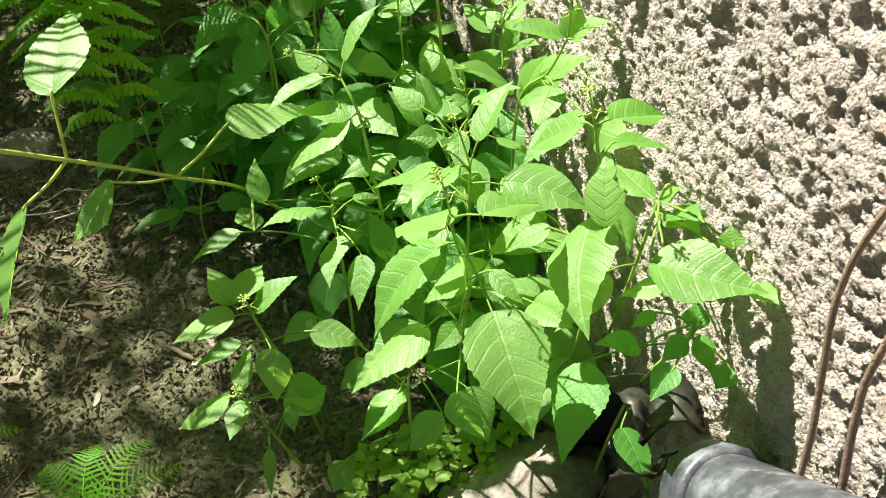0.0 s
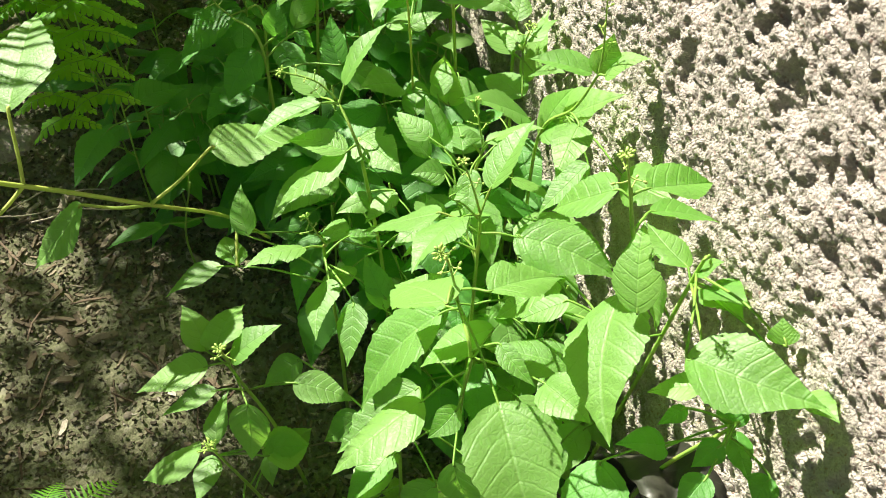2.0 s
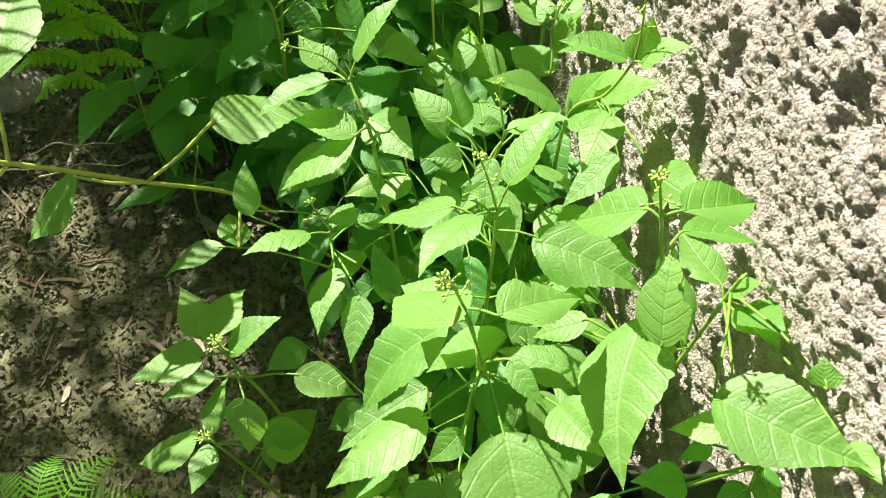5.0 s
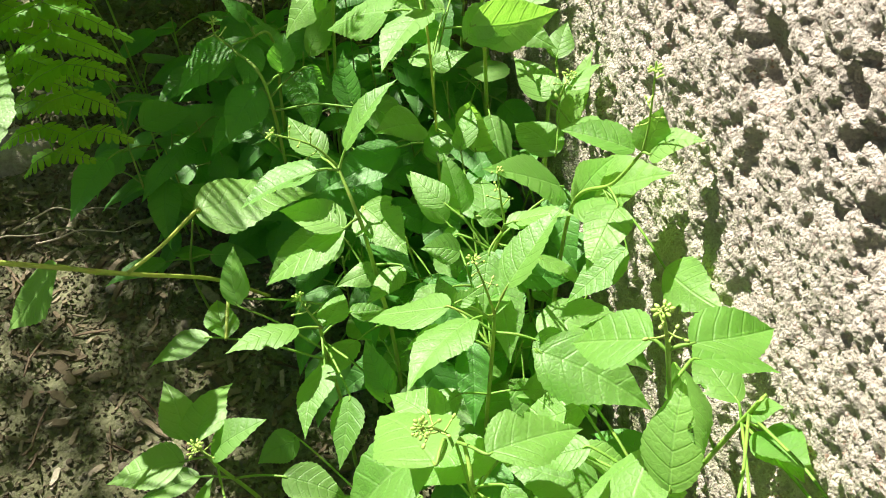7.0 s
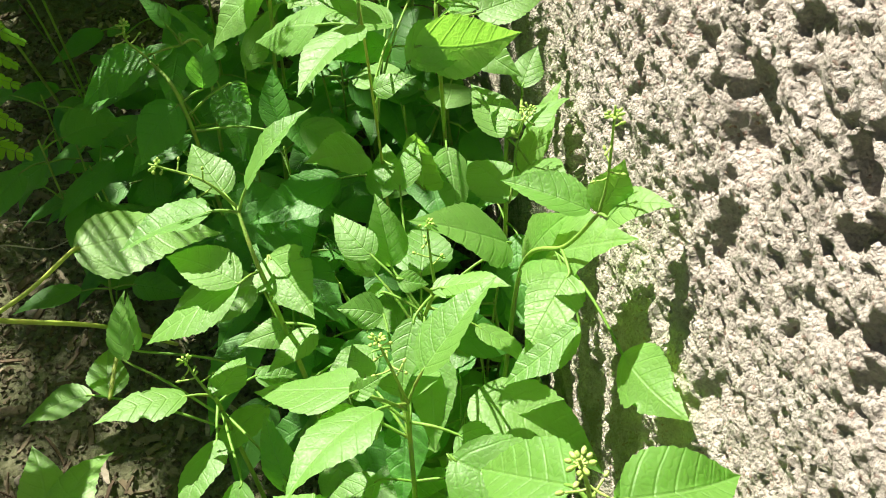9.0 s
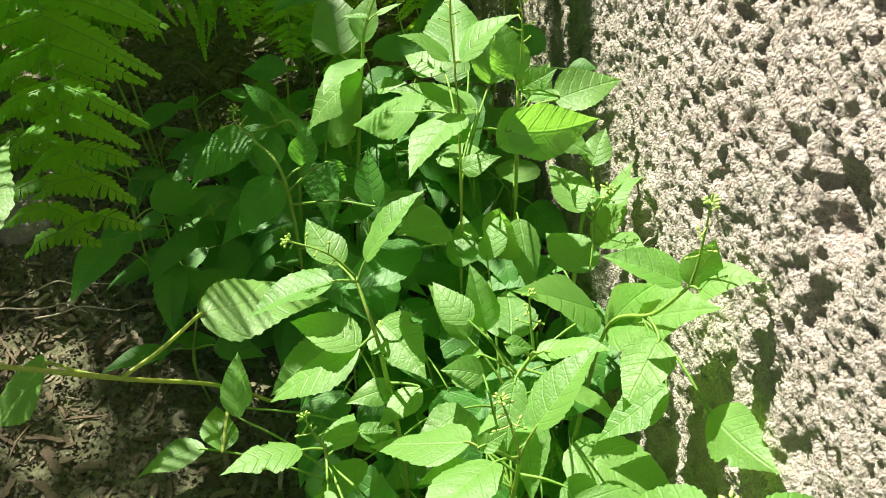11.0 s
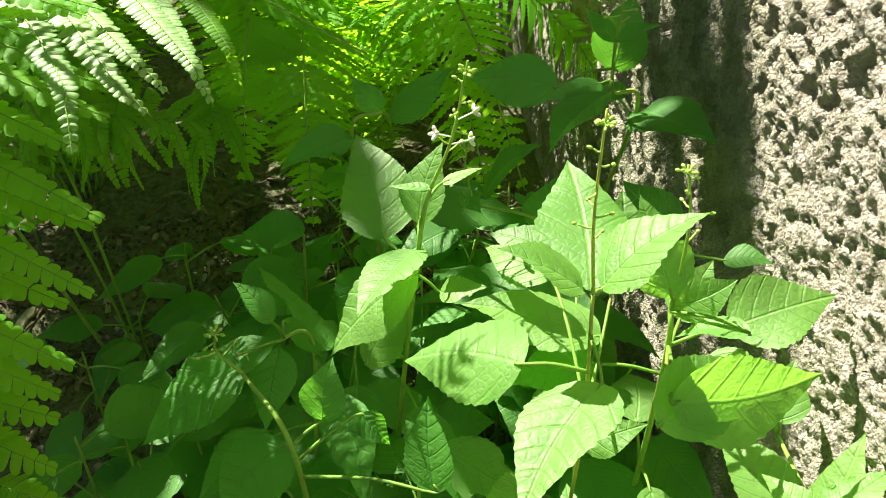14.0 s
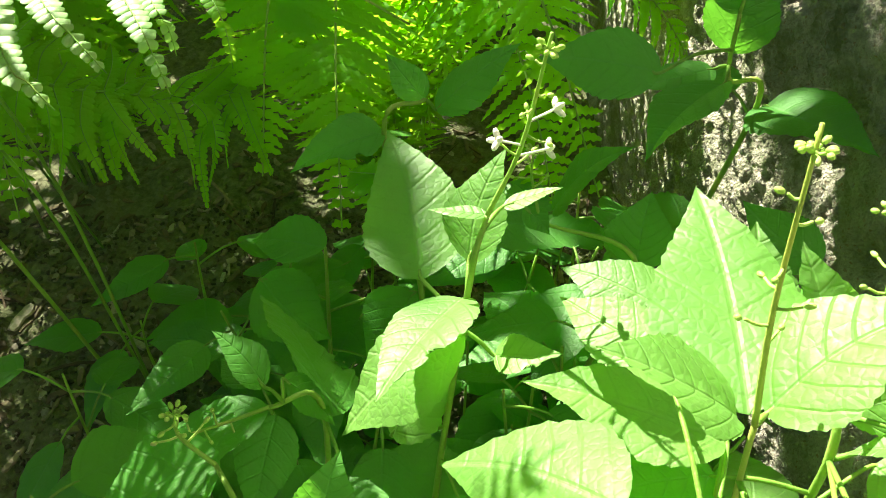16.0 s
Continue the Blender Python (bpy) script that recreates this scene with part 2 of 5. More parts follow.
def tube(line, r0, r1, sides=7, lump=0.0):
    """Vertices and faces of a tapered round stalk along a line, with closed ends."""
    verts, faces = [], []
    up = Vector((0.3, 0.2, 1)).normalized()
    for i, q in enumerate(line):
        a = (line[min(i + 1, len(line) - 1)] - line[max(i - 1, 0)]).normalized()
        side = a.cross(up)
        side = side.normalized() if side.length > 0.05 else Vector((1, 0, 0))
        other = a.cross(side)
        r = r0 + (r1 - r0) * i / (len(line) - 1)
        r *= 1 + lump * random.uniform(-1, 1)
        for k in range(sides):
            ang = 2 * math.pi * k / sides
            verts.append(q + side * (r * math.cos(ang)) + other * (r * math.sin(ang)))
    for i in range(len(line) - 1):
        for k in range(sides):
            n = (k + 1) % sides
            faces.append((i * sides + k, i * sides + n, (i + 1) * sides + n, (i + 1) * sides + k))
    faces.append(tuple(range(sides - 1, -1, -1)))
    faces.append(tuple(range((len(line) - 1) * sides, len(line) * sides)))
    return verts, faces


def stalk(name, parent, points, r0, r1, material, steps=6, sides=7, label="", lump=0.0):
    origin = Vector(parent.location) if parent else Vector()
    line = [q - origin for q in smooth_line(points, steps)]
    return mesh_part(name, *tube(line, r0, r1, sides, lump), material, parent, label)


def blade(length, width, arch, fold, seed, bite=0.0, nu=42, nv=5):
    """An ovate, toothed leaf with a drawn-out tip, from the origin along +x, its face towards +z."""
    rnd = random.Random(seed)
    peak, tail = rnd.uniform(0.31, 0.39), rnd.uniform(0.30, 0.50)
    ph, ph2, wave, bend = rnd.uniform(0, 6), rnd.uniform(0, 6), rnd.uniform(0.06, 0.22), rnd.uniform(-0.06, 0.06)
    cup, arch, fold = rnd.uniform(-0.40, 0.25), arch * rnd.uniform(0.4, 1.9), fold * rnd.uniform(0.8, 1.25)
    twist, hook = rnd.uniform(-0.12, 0.12), rnd.uniform(-0.05, 0.18)
    bites = [(rnd.uniform(0.25, 0.85), rnd.choice((-1, 1)), rnd.uniform(0.04, 0.08)) for _ in range(2 if bite else 0)]
    verts, uvs, faces = [], [], []
    for i in range(nu + 1):
        u = i / nu
        if u < peak:
            half = (1 - (1 - u / peak) ** 2) ** 0.60
        else:
            v = (u - peak) / (1 - peak)
            half = (1 - v ** 1.5) * (1 - tail * v * v)
        half *= 0.5 * width
        for k in range(-nv, nv + 1):
            v = k / nv
            h = half
            if abs(k) == nv and 0 < i < nu:
                h *= 1 + (-0.020, 0.004, 0.030)[i % 3] + rnd.uniform(-0.010, 0.010)
                for at, side, size in bites:
                    if side * v > 0 and abs(u - at) < size:
                        h *= 1 - bite * (1 - (abs(u - at) / size) ** 2) ** 0.5
            y = v * h
            q = abs(y) / length
            vein = u - 0.48 * q - 1.15 * q * q
            z = arch * length * (3.2 * u * (1 - u)) - hook * length * max(u - 0.62, 0) ** 2
            z += fold * abs(y) - 0.9 * fold * y * y / max(width, 1e-4) + twist * y * (u - 0.3)
            z += wave * width * 0.35 * v * v * math.sin(7.0 * u + (ph if v > 0 else ph2)) * (half / (0.5 * width + 1e-6))
            z += cup * y * y / max(width, 1e-4) - 0.016 * width * math.cos(2 * math.pi * 6.5 * vein) * abs(v) ** 0.7 * (1 - 0.45 * abs(v))
            verts.append((u * length, y + bend * length * math.sin(math.pi * u), z))
            uvs.append((vein + 0.25, q))
    row = 2 * nv + 1
    for i in range(nu):
        for k in range(row - 1):
            a = i * row + k
            faces.append((a, a + row, a + row + 1, a + 1))
    return verts, faces, uvs


def leaf_frame(base, tip, turn):
    """The pose of a leaf: x from base to tip, its face upwards, turned about its own length by some degrees."""
    a = (Vector(tip) - Vector(base)).normalized()
    n = Vector((0, 0, 1)) - a * a.z
    if n.length < 0.15:
        n = Vector((0, -1, 0.3)) - a * a.dot(Vector((0, -1, 0.3)))
    n.normalize()
    n = Matrix.Rotation(radians(turn), 3, a) @ n
    y = n.cross(a)
    return Matrix((a, y, n)).transposed()


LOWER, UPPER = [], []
# Camera eye points along the path; low leaves that hide upper ones are dropped.
CAMERA_SPOTS = [Vector((0.0, 0.0, 0.785)), Vector((0.072, 0.22, 0.74)), Vector((0.05, 0.42, 0.65)), Vector((0.068, 0.56, 0.59))]


def covers(spot, reach):
    """Whether a lower leaf at this spot would hide one of the upper leaves from a camera spot."""
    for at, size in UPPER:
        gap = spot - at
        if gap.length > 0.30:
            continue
        for side in CAMERA_SPOTS:
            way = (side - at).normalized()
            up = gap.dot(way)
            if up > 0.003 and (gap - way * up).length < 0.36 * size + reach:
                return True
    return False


class Herb:
    """A herb with a stem, opposite leaves on stalks and flower spikes."""

    def __init__(self, label, points, r=0.0019, tip=0.0009, material=None, leaf=None, name="woodland_herb", group="herbs by the wall", petiole=0.0009):
        self.line = smooth_line(points, 8)
        self.ob = thing(name, points[0], label, "herb", group)
        self.leaf_material, self.material = leaf or LEAF, material or STALK
        stalk("stem", self.ob, points, r, tip, self.material, 8)
        self.count, self.petiole = 0, petiole

    def leaf(self, base, tip, width, turn=0.0, arch=0.06, fold=0.16, bite=0.0, stem=True, material=None, low=False, node=None):
        base, tip = Vector(base), Vector(tip)
        origin = Vector(self.ob.location)
        self.count += 1
        rot = leaf_frame(base, tip, turn).to_4x4()
        v, f, uv = blade((tip - base).length, width, arch, fold, round(base.x * 7919 + tip.y * 3571 + self.count, 4), bite, *((27, 3) if low else (42, 5)))
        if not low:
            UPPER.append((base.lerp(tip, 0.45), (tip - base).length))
        mesh_part("leaf", v, f, material or self.leaf_material, self.ob, "", uv, m=Matrix.Translation(base - origin) @ rot)
        if stem:
            near = min(self.line, key=lambda q: (q - base).length + 0.25 * max(q.z - base.z, 0))
            gap = (near - base).length
            low = min(self.line, key=lambda q: abs((q - near).length - 0.2 * gap) + (0.05 if q.z > near.z else 0))
            if node:
                node = Vector(node)
                gap = (node - base).length
                stalk("leaf_stalk", self.ob, [node, node.lerp(base, 0.5) - Vector((0, 0, 0.05 * gap)), base, base + (tip - base).normalized() * 0.004], self.petiole, 0.75 * self.petiole, STALK_GOLD, 6, 7)
            elif 0.006 < gap < 0.12:
                inward = (tip - base).normalized()
                stalk("leaf_stalk", self.ob, [low, low.lerp(base, 0.55) + Vector((0, 0, 0.08 * gap)), base, base + inward * 0.004 + (rot @ Vector((0, 0, 1, 0))).to_3d() * 0.0003], self.petiole, 0.7 * self.petiole, LEAF_STALK if self.petiole < 0.001 else STALK_GOLD, 4, 6)

    def fill(self, pairs, seed, lo=0.15, hi=0.66, size=0.053):
        """Asks for opposite pairs of leaves along the lower stem, once the large leaves stand."""
        LOWER.append((self, pairs, seed, lo, hi, size))

    def fill_now(self, pairs, seed, lo, hi, size):
        rnd = random.Random(seed)
        ang = rnd.uniform(0, 3.1)
        for i in range(pairs):
            q = self.line[int((lo + (hi - lo) * (i + 0.5) / pairs) * (len(self.line) - 1))]
            ang += 1.57 + rnd.uniform(-0.3, 0.3)
            for flip in (0, math.pi):
                d = Vector((math.cos(ang + flip), math.sin(ang + flip), 0))
                ln = size * rnd.uniform(0.75, 1.25)
                base = q + d * rnd.uniform(0.018, 0.032) + Vector((0, 0, rnd.uniform(0.002, 0.012)))
                tip = base + d * ln + Vector((rnd.uniform(-0.01, 0.01), -0.012, -ln * rnd.uniform(0.05, 0.6)))
                wide, turn, pick = ln * rnd.uniform(0.54, 0.66), rnd.uniform(-18, 18), rnd.random()
                # Also skips leaves that cover upper ones as seen by the camera.
                if max(base.x, tip.x) > 0.252 or (tip.x < 0.0 and tip.y < 0.68) or covers(base.lerp(tip, 0.45), 0.3 * ln):
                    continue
                # Some low leaves take the darker copy, which stands in for shade.
                self.leaf(base, tip, wide, turn, low=True, material=self.leaf_material if lo > 0.5 or self.leaf_material is LEAF_SHADE or pick < 0.6 else LEAF_SHADE)

    def spike(self, points, buds=14, bloom=0, size=1.0):
        """A flower spike: a thin axis with short side stalks that end in buds."""
        origin = Vector(self.ob.location)
        line = smooth_line(points, 8)
        rnd = random.Random(round(points[0][0] * 1e4) + len(points))
        axis = mesh_part("flower_spike", *tube([q - origin for q in line], 0.0009 * size, 0.0005 * size, 6), self.material, self.ob)
        for i in range(buds):
            k = 0.90 + 0.099 * i / buds if i > buds * 0.35 else 0.42 + 1.2 * i / buds
            at = line[int(k * (len(line) - 1))]
            a = (line[-1] - line[0]).normalized()
            ang = i * 2.4
            side = a.orthogonal().normalized()
            out = (Matrix.Rotation(ang, 3, a) @ side + a * rnd.uniform(-0.3, 0.6)).normalized()
            far = (0.0016 + 0.012 * min(1 - k, 0.45)) * size * rnd.uniform(0.7, 1.2)
            end = at + out * far
            v, f = tube([q - origin for q in smooth_line([at, at.lerp(end, 0.5) - Vector((0, 0, 0.0006)), end], 3)], 0.00045 * size, 0.0004 * size, 5)
            v2, f2 = ball(end + out * 0.0016 * size - origin, out, 0.0014 * size * rnd.uniform(0.7, 1.15), 0.0008 * size)
            f2 = [tuple(j + len(v) for j in q) for q in f2]
            mesh_part("bud", v + v2, f + f2, BUD, axis)
        for i in range(bloom):
            at = line[int((0.45 + 0.3 * i / max(bloom, 1)) * (len(line) - 1))]
            a = (line[-1] - line[0]).normalized()
            out = (Matrix.Rotation(i * 3.3 + 0.4, 3, a) @ Vector((1, -0.2, 0.1))).normalized()
            end = at + out * 0.009 * size
            v, f = tube([q - origin for q in smooth_line([at, end], 3)], 0.0004, 0.0004, 5)
            for k in range(4):
                spread = (Matrix.Rotation(k * 1.57, 3, out) @ out.orthogonal().normalized() * 0.9 + out * 0.5).normalized()
                w, g = ball(end + spread * 0.0018 * size - origin, spread, 0.0021 * size, 0.0010 * size)
                f += [tuple(j + len(v) for j in q) for q in g]
                v += w
            mesh_part("blossom", v, f, PETAL, axis, "small white blossom")


def ball(at, along, long_r, short_r, rings=5, sides=7):
    """A small spindle along a direction."""
    along = Vector(along).normalized()
    s = along.orthogonal().normalized()
    o = along.cross(s)
    verts, faces = [], []
    for i in range(rings):
        t = -1 + 2 * (i + 0.25) / (rings - 0.5)
        r = short_r * math.sqrt(max(1 - t * t, 0.02))
        for k in range(sides):
            ang = 2 * math.pi * k / sides
            verts.append(Vector(at) + along * (t * long_r) + s * (r * math.cos(ang)) + o * (r * math.sin(ang)))
    for i in range(rings - 1):
        for k in range(sides):
            n = (k + 1) % sides
            faces.append((i * sides + k, i * sides + n, (i + 1) * sides + n, (i + 1) * sides + k))
    faces.append(tuple(range(sides - 1, -1, -1)))
    faces.append(tuple(range((rings - 1) * sides, rings * sides)))
    return verts, faces


def value_noise(x, y, seed):
    """Smooth random values of -1 to 1 over a plane, for whole arrays."""
    xi, yi = np.floor(x).astype(np.int64), np.floor(y).astype(np.int64)
    fx, fy = x - xi, y - yi
    fx, fy = fx * fx * (3 - 2 * fx), fy * fy * (3 - 2 * fy)

    def at(a, b):
        h = (a * 374761393 + b * 668265263 + seed * 144665) & 0xFFFFFFFF
        h = ((h ^ (h >> 13)) * 1274126177) & 0xFFFFFFFF
        return ((h ^ (h >> 16)) & 0xFFFF) / 32767.5 - 1

    top = at(xi, yi) * (1 - fx) + at(xi + 1, yi) * fx
    low = at(xi, yi + 1) * (1 - fx) + at(xi + 1, yi + 1) * fx
    return top * (1 - fy) + low * fy


def layers(x, y, scale, octaves, seed, gain=0.55):
    out, amp = 0, 1.0
    for i in range(octaves):
        out = out + amp * value_noise(x * scale, y * scale, seed + i)
        scale, amp = scale * 2.03, amp * gain
    return out


def pits(x, y, size, seed, share):
    """Depths of 0 to 1 of round hollows, one in some of the cells of a grid."""
    gx, gy = x / size, y / size
    xi, yi = np.floor(gx).astype(np.int64), np.floor(gy).astype(np.int64)
    out = np.zeros_like(x)
    for dx in (-1, 0, 1):
        for dy in (-1, 0, 1):
            a, b = xi + dx, yi + dy
            h = (a * 73856093 + b * 19349663 + seed * 83492791) & 0xFFFFFFFF
            h = ((h ^ (h >> 15)) * 2246822519) & 0xFFFFFFFF
            r1, r2, r3, r4 = (h & 255) / 255, ((h >> 8) & 255) / 255, ((h >> 16) & 255) / 255, ((h >> 24) & 255) / 255
            rad = 0.22 + 0.42 * r3 * r3
            d = np.hypot((gx - a - r1) * (0.8 + 0.5 * r4), gy - b - r2) / rad
            out = np.maximum(out, np.where(r4 < share, np.clip(1 - d * d, 0, 1) ** 0.7 * rad / 0.6, 0))
    return out


def sheet(name, px, py, pz, material):
    """A mesh from three arrays of one grid."""
    n, m = px.shape
    me = bpy.data.meshes.new(name)
    me.vertices.add(n * m)
    me.vertices.foreach_set("co", np.stack([px, py, pz], -1).astype(np.float32).ravel())
    i = (np.arange(n - 1)[:, None] * m + np.arange(m - 1)).ravel()
    quads = np.stack([i, i + 1, i + m + 1, i + m], -1).astype(np.int32)
    me.loops.add(quads.size)
    me.loops.foreach_set("vertex_index", quads.ravel())
    me.polygons.add(len(quads))
    me.polygons.foreach_set("loop_start", np.arange(0, quads.size, 4, dtype=np.int32))
    me.polygons.foreach_set("use_smooth", np.ones(len(quads), dtype=bool))
    me.update(calc_edges=True)
    me.validate()
    me.materials.append(material)
    return new(name, me)


def spaced(a, b, step, far_a, far_b):
    """Coordinates that are dense from a to b and spread out to far_a and far_b."""
    mid = np.arange(a, b + step / 2, step)
    grow = step * 1.35 ** np.arange(60)
    left = a - np.cumsum(grow)
    right = b + np.cumsum(grow)
    left, right = left[left > far_a][::-1], right[right < far_b]
    return np.concatenate([[far_a], left, mid, right, [far_b]])


# ---- setting: wall and ground ----
WALL_X = 0.264


def wall_face(y, z):
    """How far the rough face stands out of the wall's plane."""
    body = 0.0026 * layers(y, z, 13, 3, 5) + 0.0013 * layers(y, z, 210, 3, 21, 0.9)
    bent = y + 0.0032 * layers(y, z, 110, 3, 3)
    lean = z + 0.0032 * layers(y, z, 105, 3, 13)
    holes = 0.0100 * pits(bent, lean * 0.8, 0.030, 7, 0.10) + 0.0062 * pits(bent, lean, 0.0125, 31, 0.24) + 0.0036 * pits(bent, lean, 0.0066, 51, 0.46)
    grooves = 0.0022 * np.clip(layers(y * 1.0, z * 0.5, 60, 3, 44) - 0.5, 0, 1)
    return body - holes - grooves


gy, gz = np.meshgrid(spaced(0.12, 1.15, 0.0016, -1.5, 4.0), np.concatenate([[-0.2, -0.1], np.arange(-0.02, 0.62, 0.0016), np.linspace(0.63, 1.7, 70)]), indexing="ij")
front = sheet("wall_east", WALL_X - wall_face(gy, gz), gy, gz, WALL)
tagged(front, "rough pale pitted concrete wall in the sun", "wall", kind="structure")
v = [(x, y, z) for x in (WALL_X + 0.05, WALL_X + 0.45) for y in (-1.5, 4.0) for z in (-0.2, 1.7)]
f = [(0, 1, 3, 2), (4, 6, 7, 5), (0, 4, 5, 1), (2, 3, 7, 6), (1, 5, 7, 3)]
core = mesh_part("wall_core", v, f, WALL, smooth=False)
tagged(core, "body of the rough concrete wall", "wall", kind="structure")


def ground_height(x, y):
    near = np.clip(2.2 - np.hypot(x, y - 0.9) / 1.2, 0, 1)
    return (0.010 * layers(x, y, 7, 3, 61) + 0.0035 * layers(x, y, 55, 3, 71, 0.6)) * near


gx, gy = np.meshgrid(spaced(-0.75, 0.27, 0.0055, -40, 40), spaced(0.25, 1.75, 0.0055, -40, 40), indexing="ij")
soil = sheet("ground", gx, gy, ground_height(gx, gy), SOIL)
tagged(soil, "dark crumbly forest soil strewn with wood chips", "ground", kind="structure")

# ---- rock, pipe and vines at the foot of the wall ----
def stone(name, at, size, seed, label, turn=0.0):
    """A rounded, faceted stone that sits in the soil."""
    rnd = random.Random(seed)
    bm = bmesh.new()
    bmesh.ops.create_icosphere(bm, subdivisions=4, radius=1.0)
    off = Vector((rnd.uniform(-9, 9), rnd.uniform(-9, 9), rnd.uniform(-9, 9)))
    for q in bm.verts:
        c = q.co.copy()
        k = 1 + 0.22 * noise.noise(c * 1.3 + off) + 0.07 * noise.noise(c * 4 + off) + 0.03 * noise.noise(c * 11 + off)
        q.co = Vector((c.x * size[0], c.y * size[1], max(c.z, -0.6) * size[2])) * k
    me = bpy.data.meshes.new(name)
    bm.to_mesh(me)
    bm.free()
    me.materials.append(STONE)
    me.polygons.foreach_set("use_smooth", [True] * len(me.polygons))
    ob = new(name, me)
    ob.matrix_basis = pose(*at, 0, 0, turn)
    return tagged(ob, label, "stone")


stone("flat_stone", (0.162, 0.352, 0.010), (0.088, 0.046, 0.034), 4, "flat brownish grey stone on the soil by the wall", 12)
stone("small_stone", (0.105, 0.345, 0.006), (0.030, 0.022, 0.016), 9, "small grey stone half sunk in the soil", 40)

pipe = thing("drain_pipe", (0.222, 0.262, 0.0), "weathered black plastic drain pipe lying along the wall", "pipe")


def ring_tube(points, radii, sides=28):
    """An open round pipe with wall thickness: rings outside, then back inside."""
    verts, faces = [], []
    a = (points[-1] - points[0]).normalized()
    s = a.cross(Vector((0, 0, 1))).normalized()
    o = s.cross(a)
    for q, r in zip(points, radii):
        for k in range(sides):
            ang = 2 * math.pi * k / sides
            verts.append(q + s * (r * math.cos(ang)) + o * (r * math.sin(ang)))
    for i in range(len(points) - 1):
        for k in range(sides):
            n = (k + 1) % sides
            faces.append((i * sides + k, i * sides + n, (i + 1) * sides + n, (i + 1) * sides + k))
    return verts, faces


PIPE_A, PIPE_B, PIPE_O = Vector((0.2275, 0.205, 0.262)), Vector((0.2275, -0.146, 0.684)), Vector((0.222, 0.262, 0.0))
run = [PIPE_A.lerp(PIPE_B, k) - PIPE_O for k in (0.04, 0.045, 0.3, 0.6, 1.0, 1.0, 0.0)]
mesh_part("barrel", *ring_tube(run, [0.029, 0.0305, 0.0305, 0.0305, 0.0305, 0.027, 0.027]), PIPE, pipe)
lip = [PIPE_A.lerp(PIPE_B, k) - PIPE_O for k in (0.0, 0.0, 0.004, 0.045, 0.052, 0.052)]
mesh_part("collar", *ring_tube(lip, [0.0275, 0.0345, 0.0355, 0.0355, 0.034, 0.0306]), PIPE, pipe)


def plastic(points, width, seed):
    """A crumpled strip of black sheeting along a line."""
    rnd = random.Random(seed)
    line = smooth_line(points, 6)
    verts, faces = [], []
    for i, q in enumerate(line):
        for k in range(7):
            t = k / 6 - 0.5
            verts.append(q + Vector((t * width, 0.007 * math.sin(5 * t + i * 0.35), 0.007 * math.cos(7 * t + i * 0.5))) + Vector((rnd.uniform(-1, 1), rnd.uniform(-1, 1), rnd.uniform(-1, 1))) * 0.002)
    for i in range(len(line) - 1):
        for k in range(6):
            a = i * 7 + k
            faces.append((a, a + 1, a + 8, a + 7))
    ob = mesh_part("plastic_sheet", verts, faces, SHEETING)
    m = ob.modifiers.new("thick", "SOLIDIFY")
    m.thickness = 0.0015
    return tagged(ob, "crumpled black plastic sheeting behind the pipe", "plastic sheet")


plastic([(0.234, 0.375, 0.0), (0.234, 0.360, 0.12), (0.236, 0.338, 0.205), (0.236, 0.300, 0.235), (0.234, 0.262, 0.240)], 0.050, 3)
plastic([(0.212, 0.285, 0.0), (0.212, 0.275, 0.10), (0.214, 0.262, 0.19), (0.220, 0.245, 0.225)], 0.030, 8)


def vine(points, r, label):
    ob = stalk("bare_vine", None, points, r, r * 0.8, VINE, 10, 9, lump=0.09)
    return tagged(ob, label, "vine")


vine([(0.248, 0.166, 0.300), (0.249, 0.170, 0.320), (0.251, 0.182, 0.368), (0.251, 0.195, 0.410), (0.250, 0.206, 0.455), (0.251, 0.206, 0.505), (0.253, 0.190, 0.60), (0.252, 0.16, 0.75)], 0.0021, "bare brown vine climbing the rough wall")
vine([(0.249, 0.135, 0.315), (0.249, 0.140, 0.330), (0.250, 0.150, 0.365), (0.249, 0.163, 0.409), (0.250, 0.171, 0.450), (0.252, 0.168, 0.55), (0.252, 0.14, 0.70)], 0.0024, "second bare brown vine climbing the rough wall")


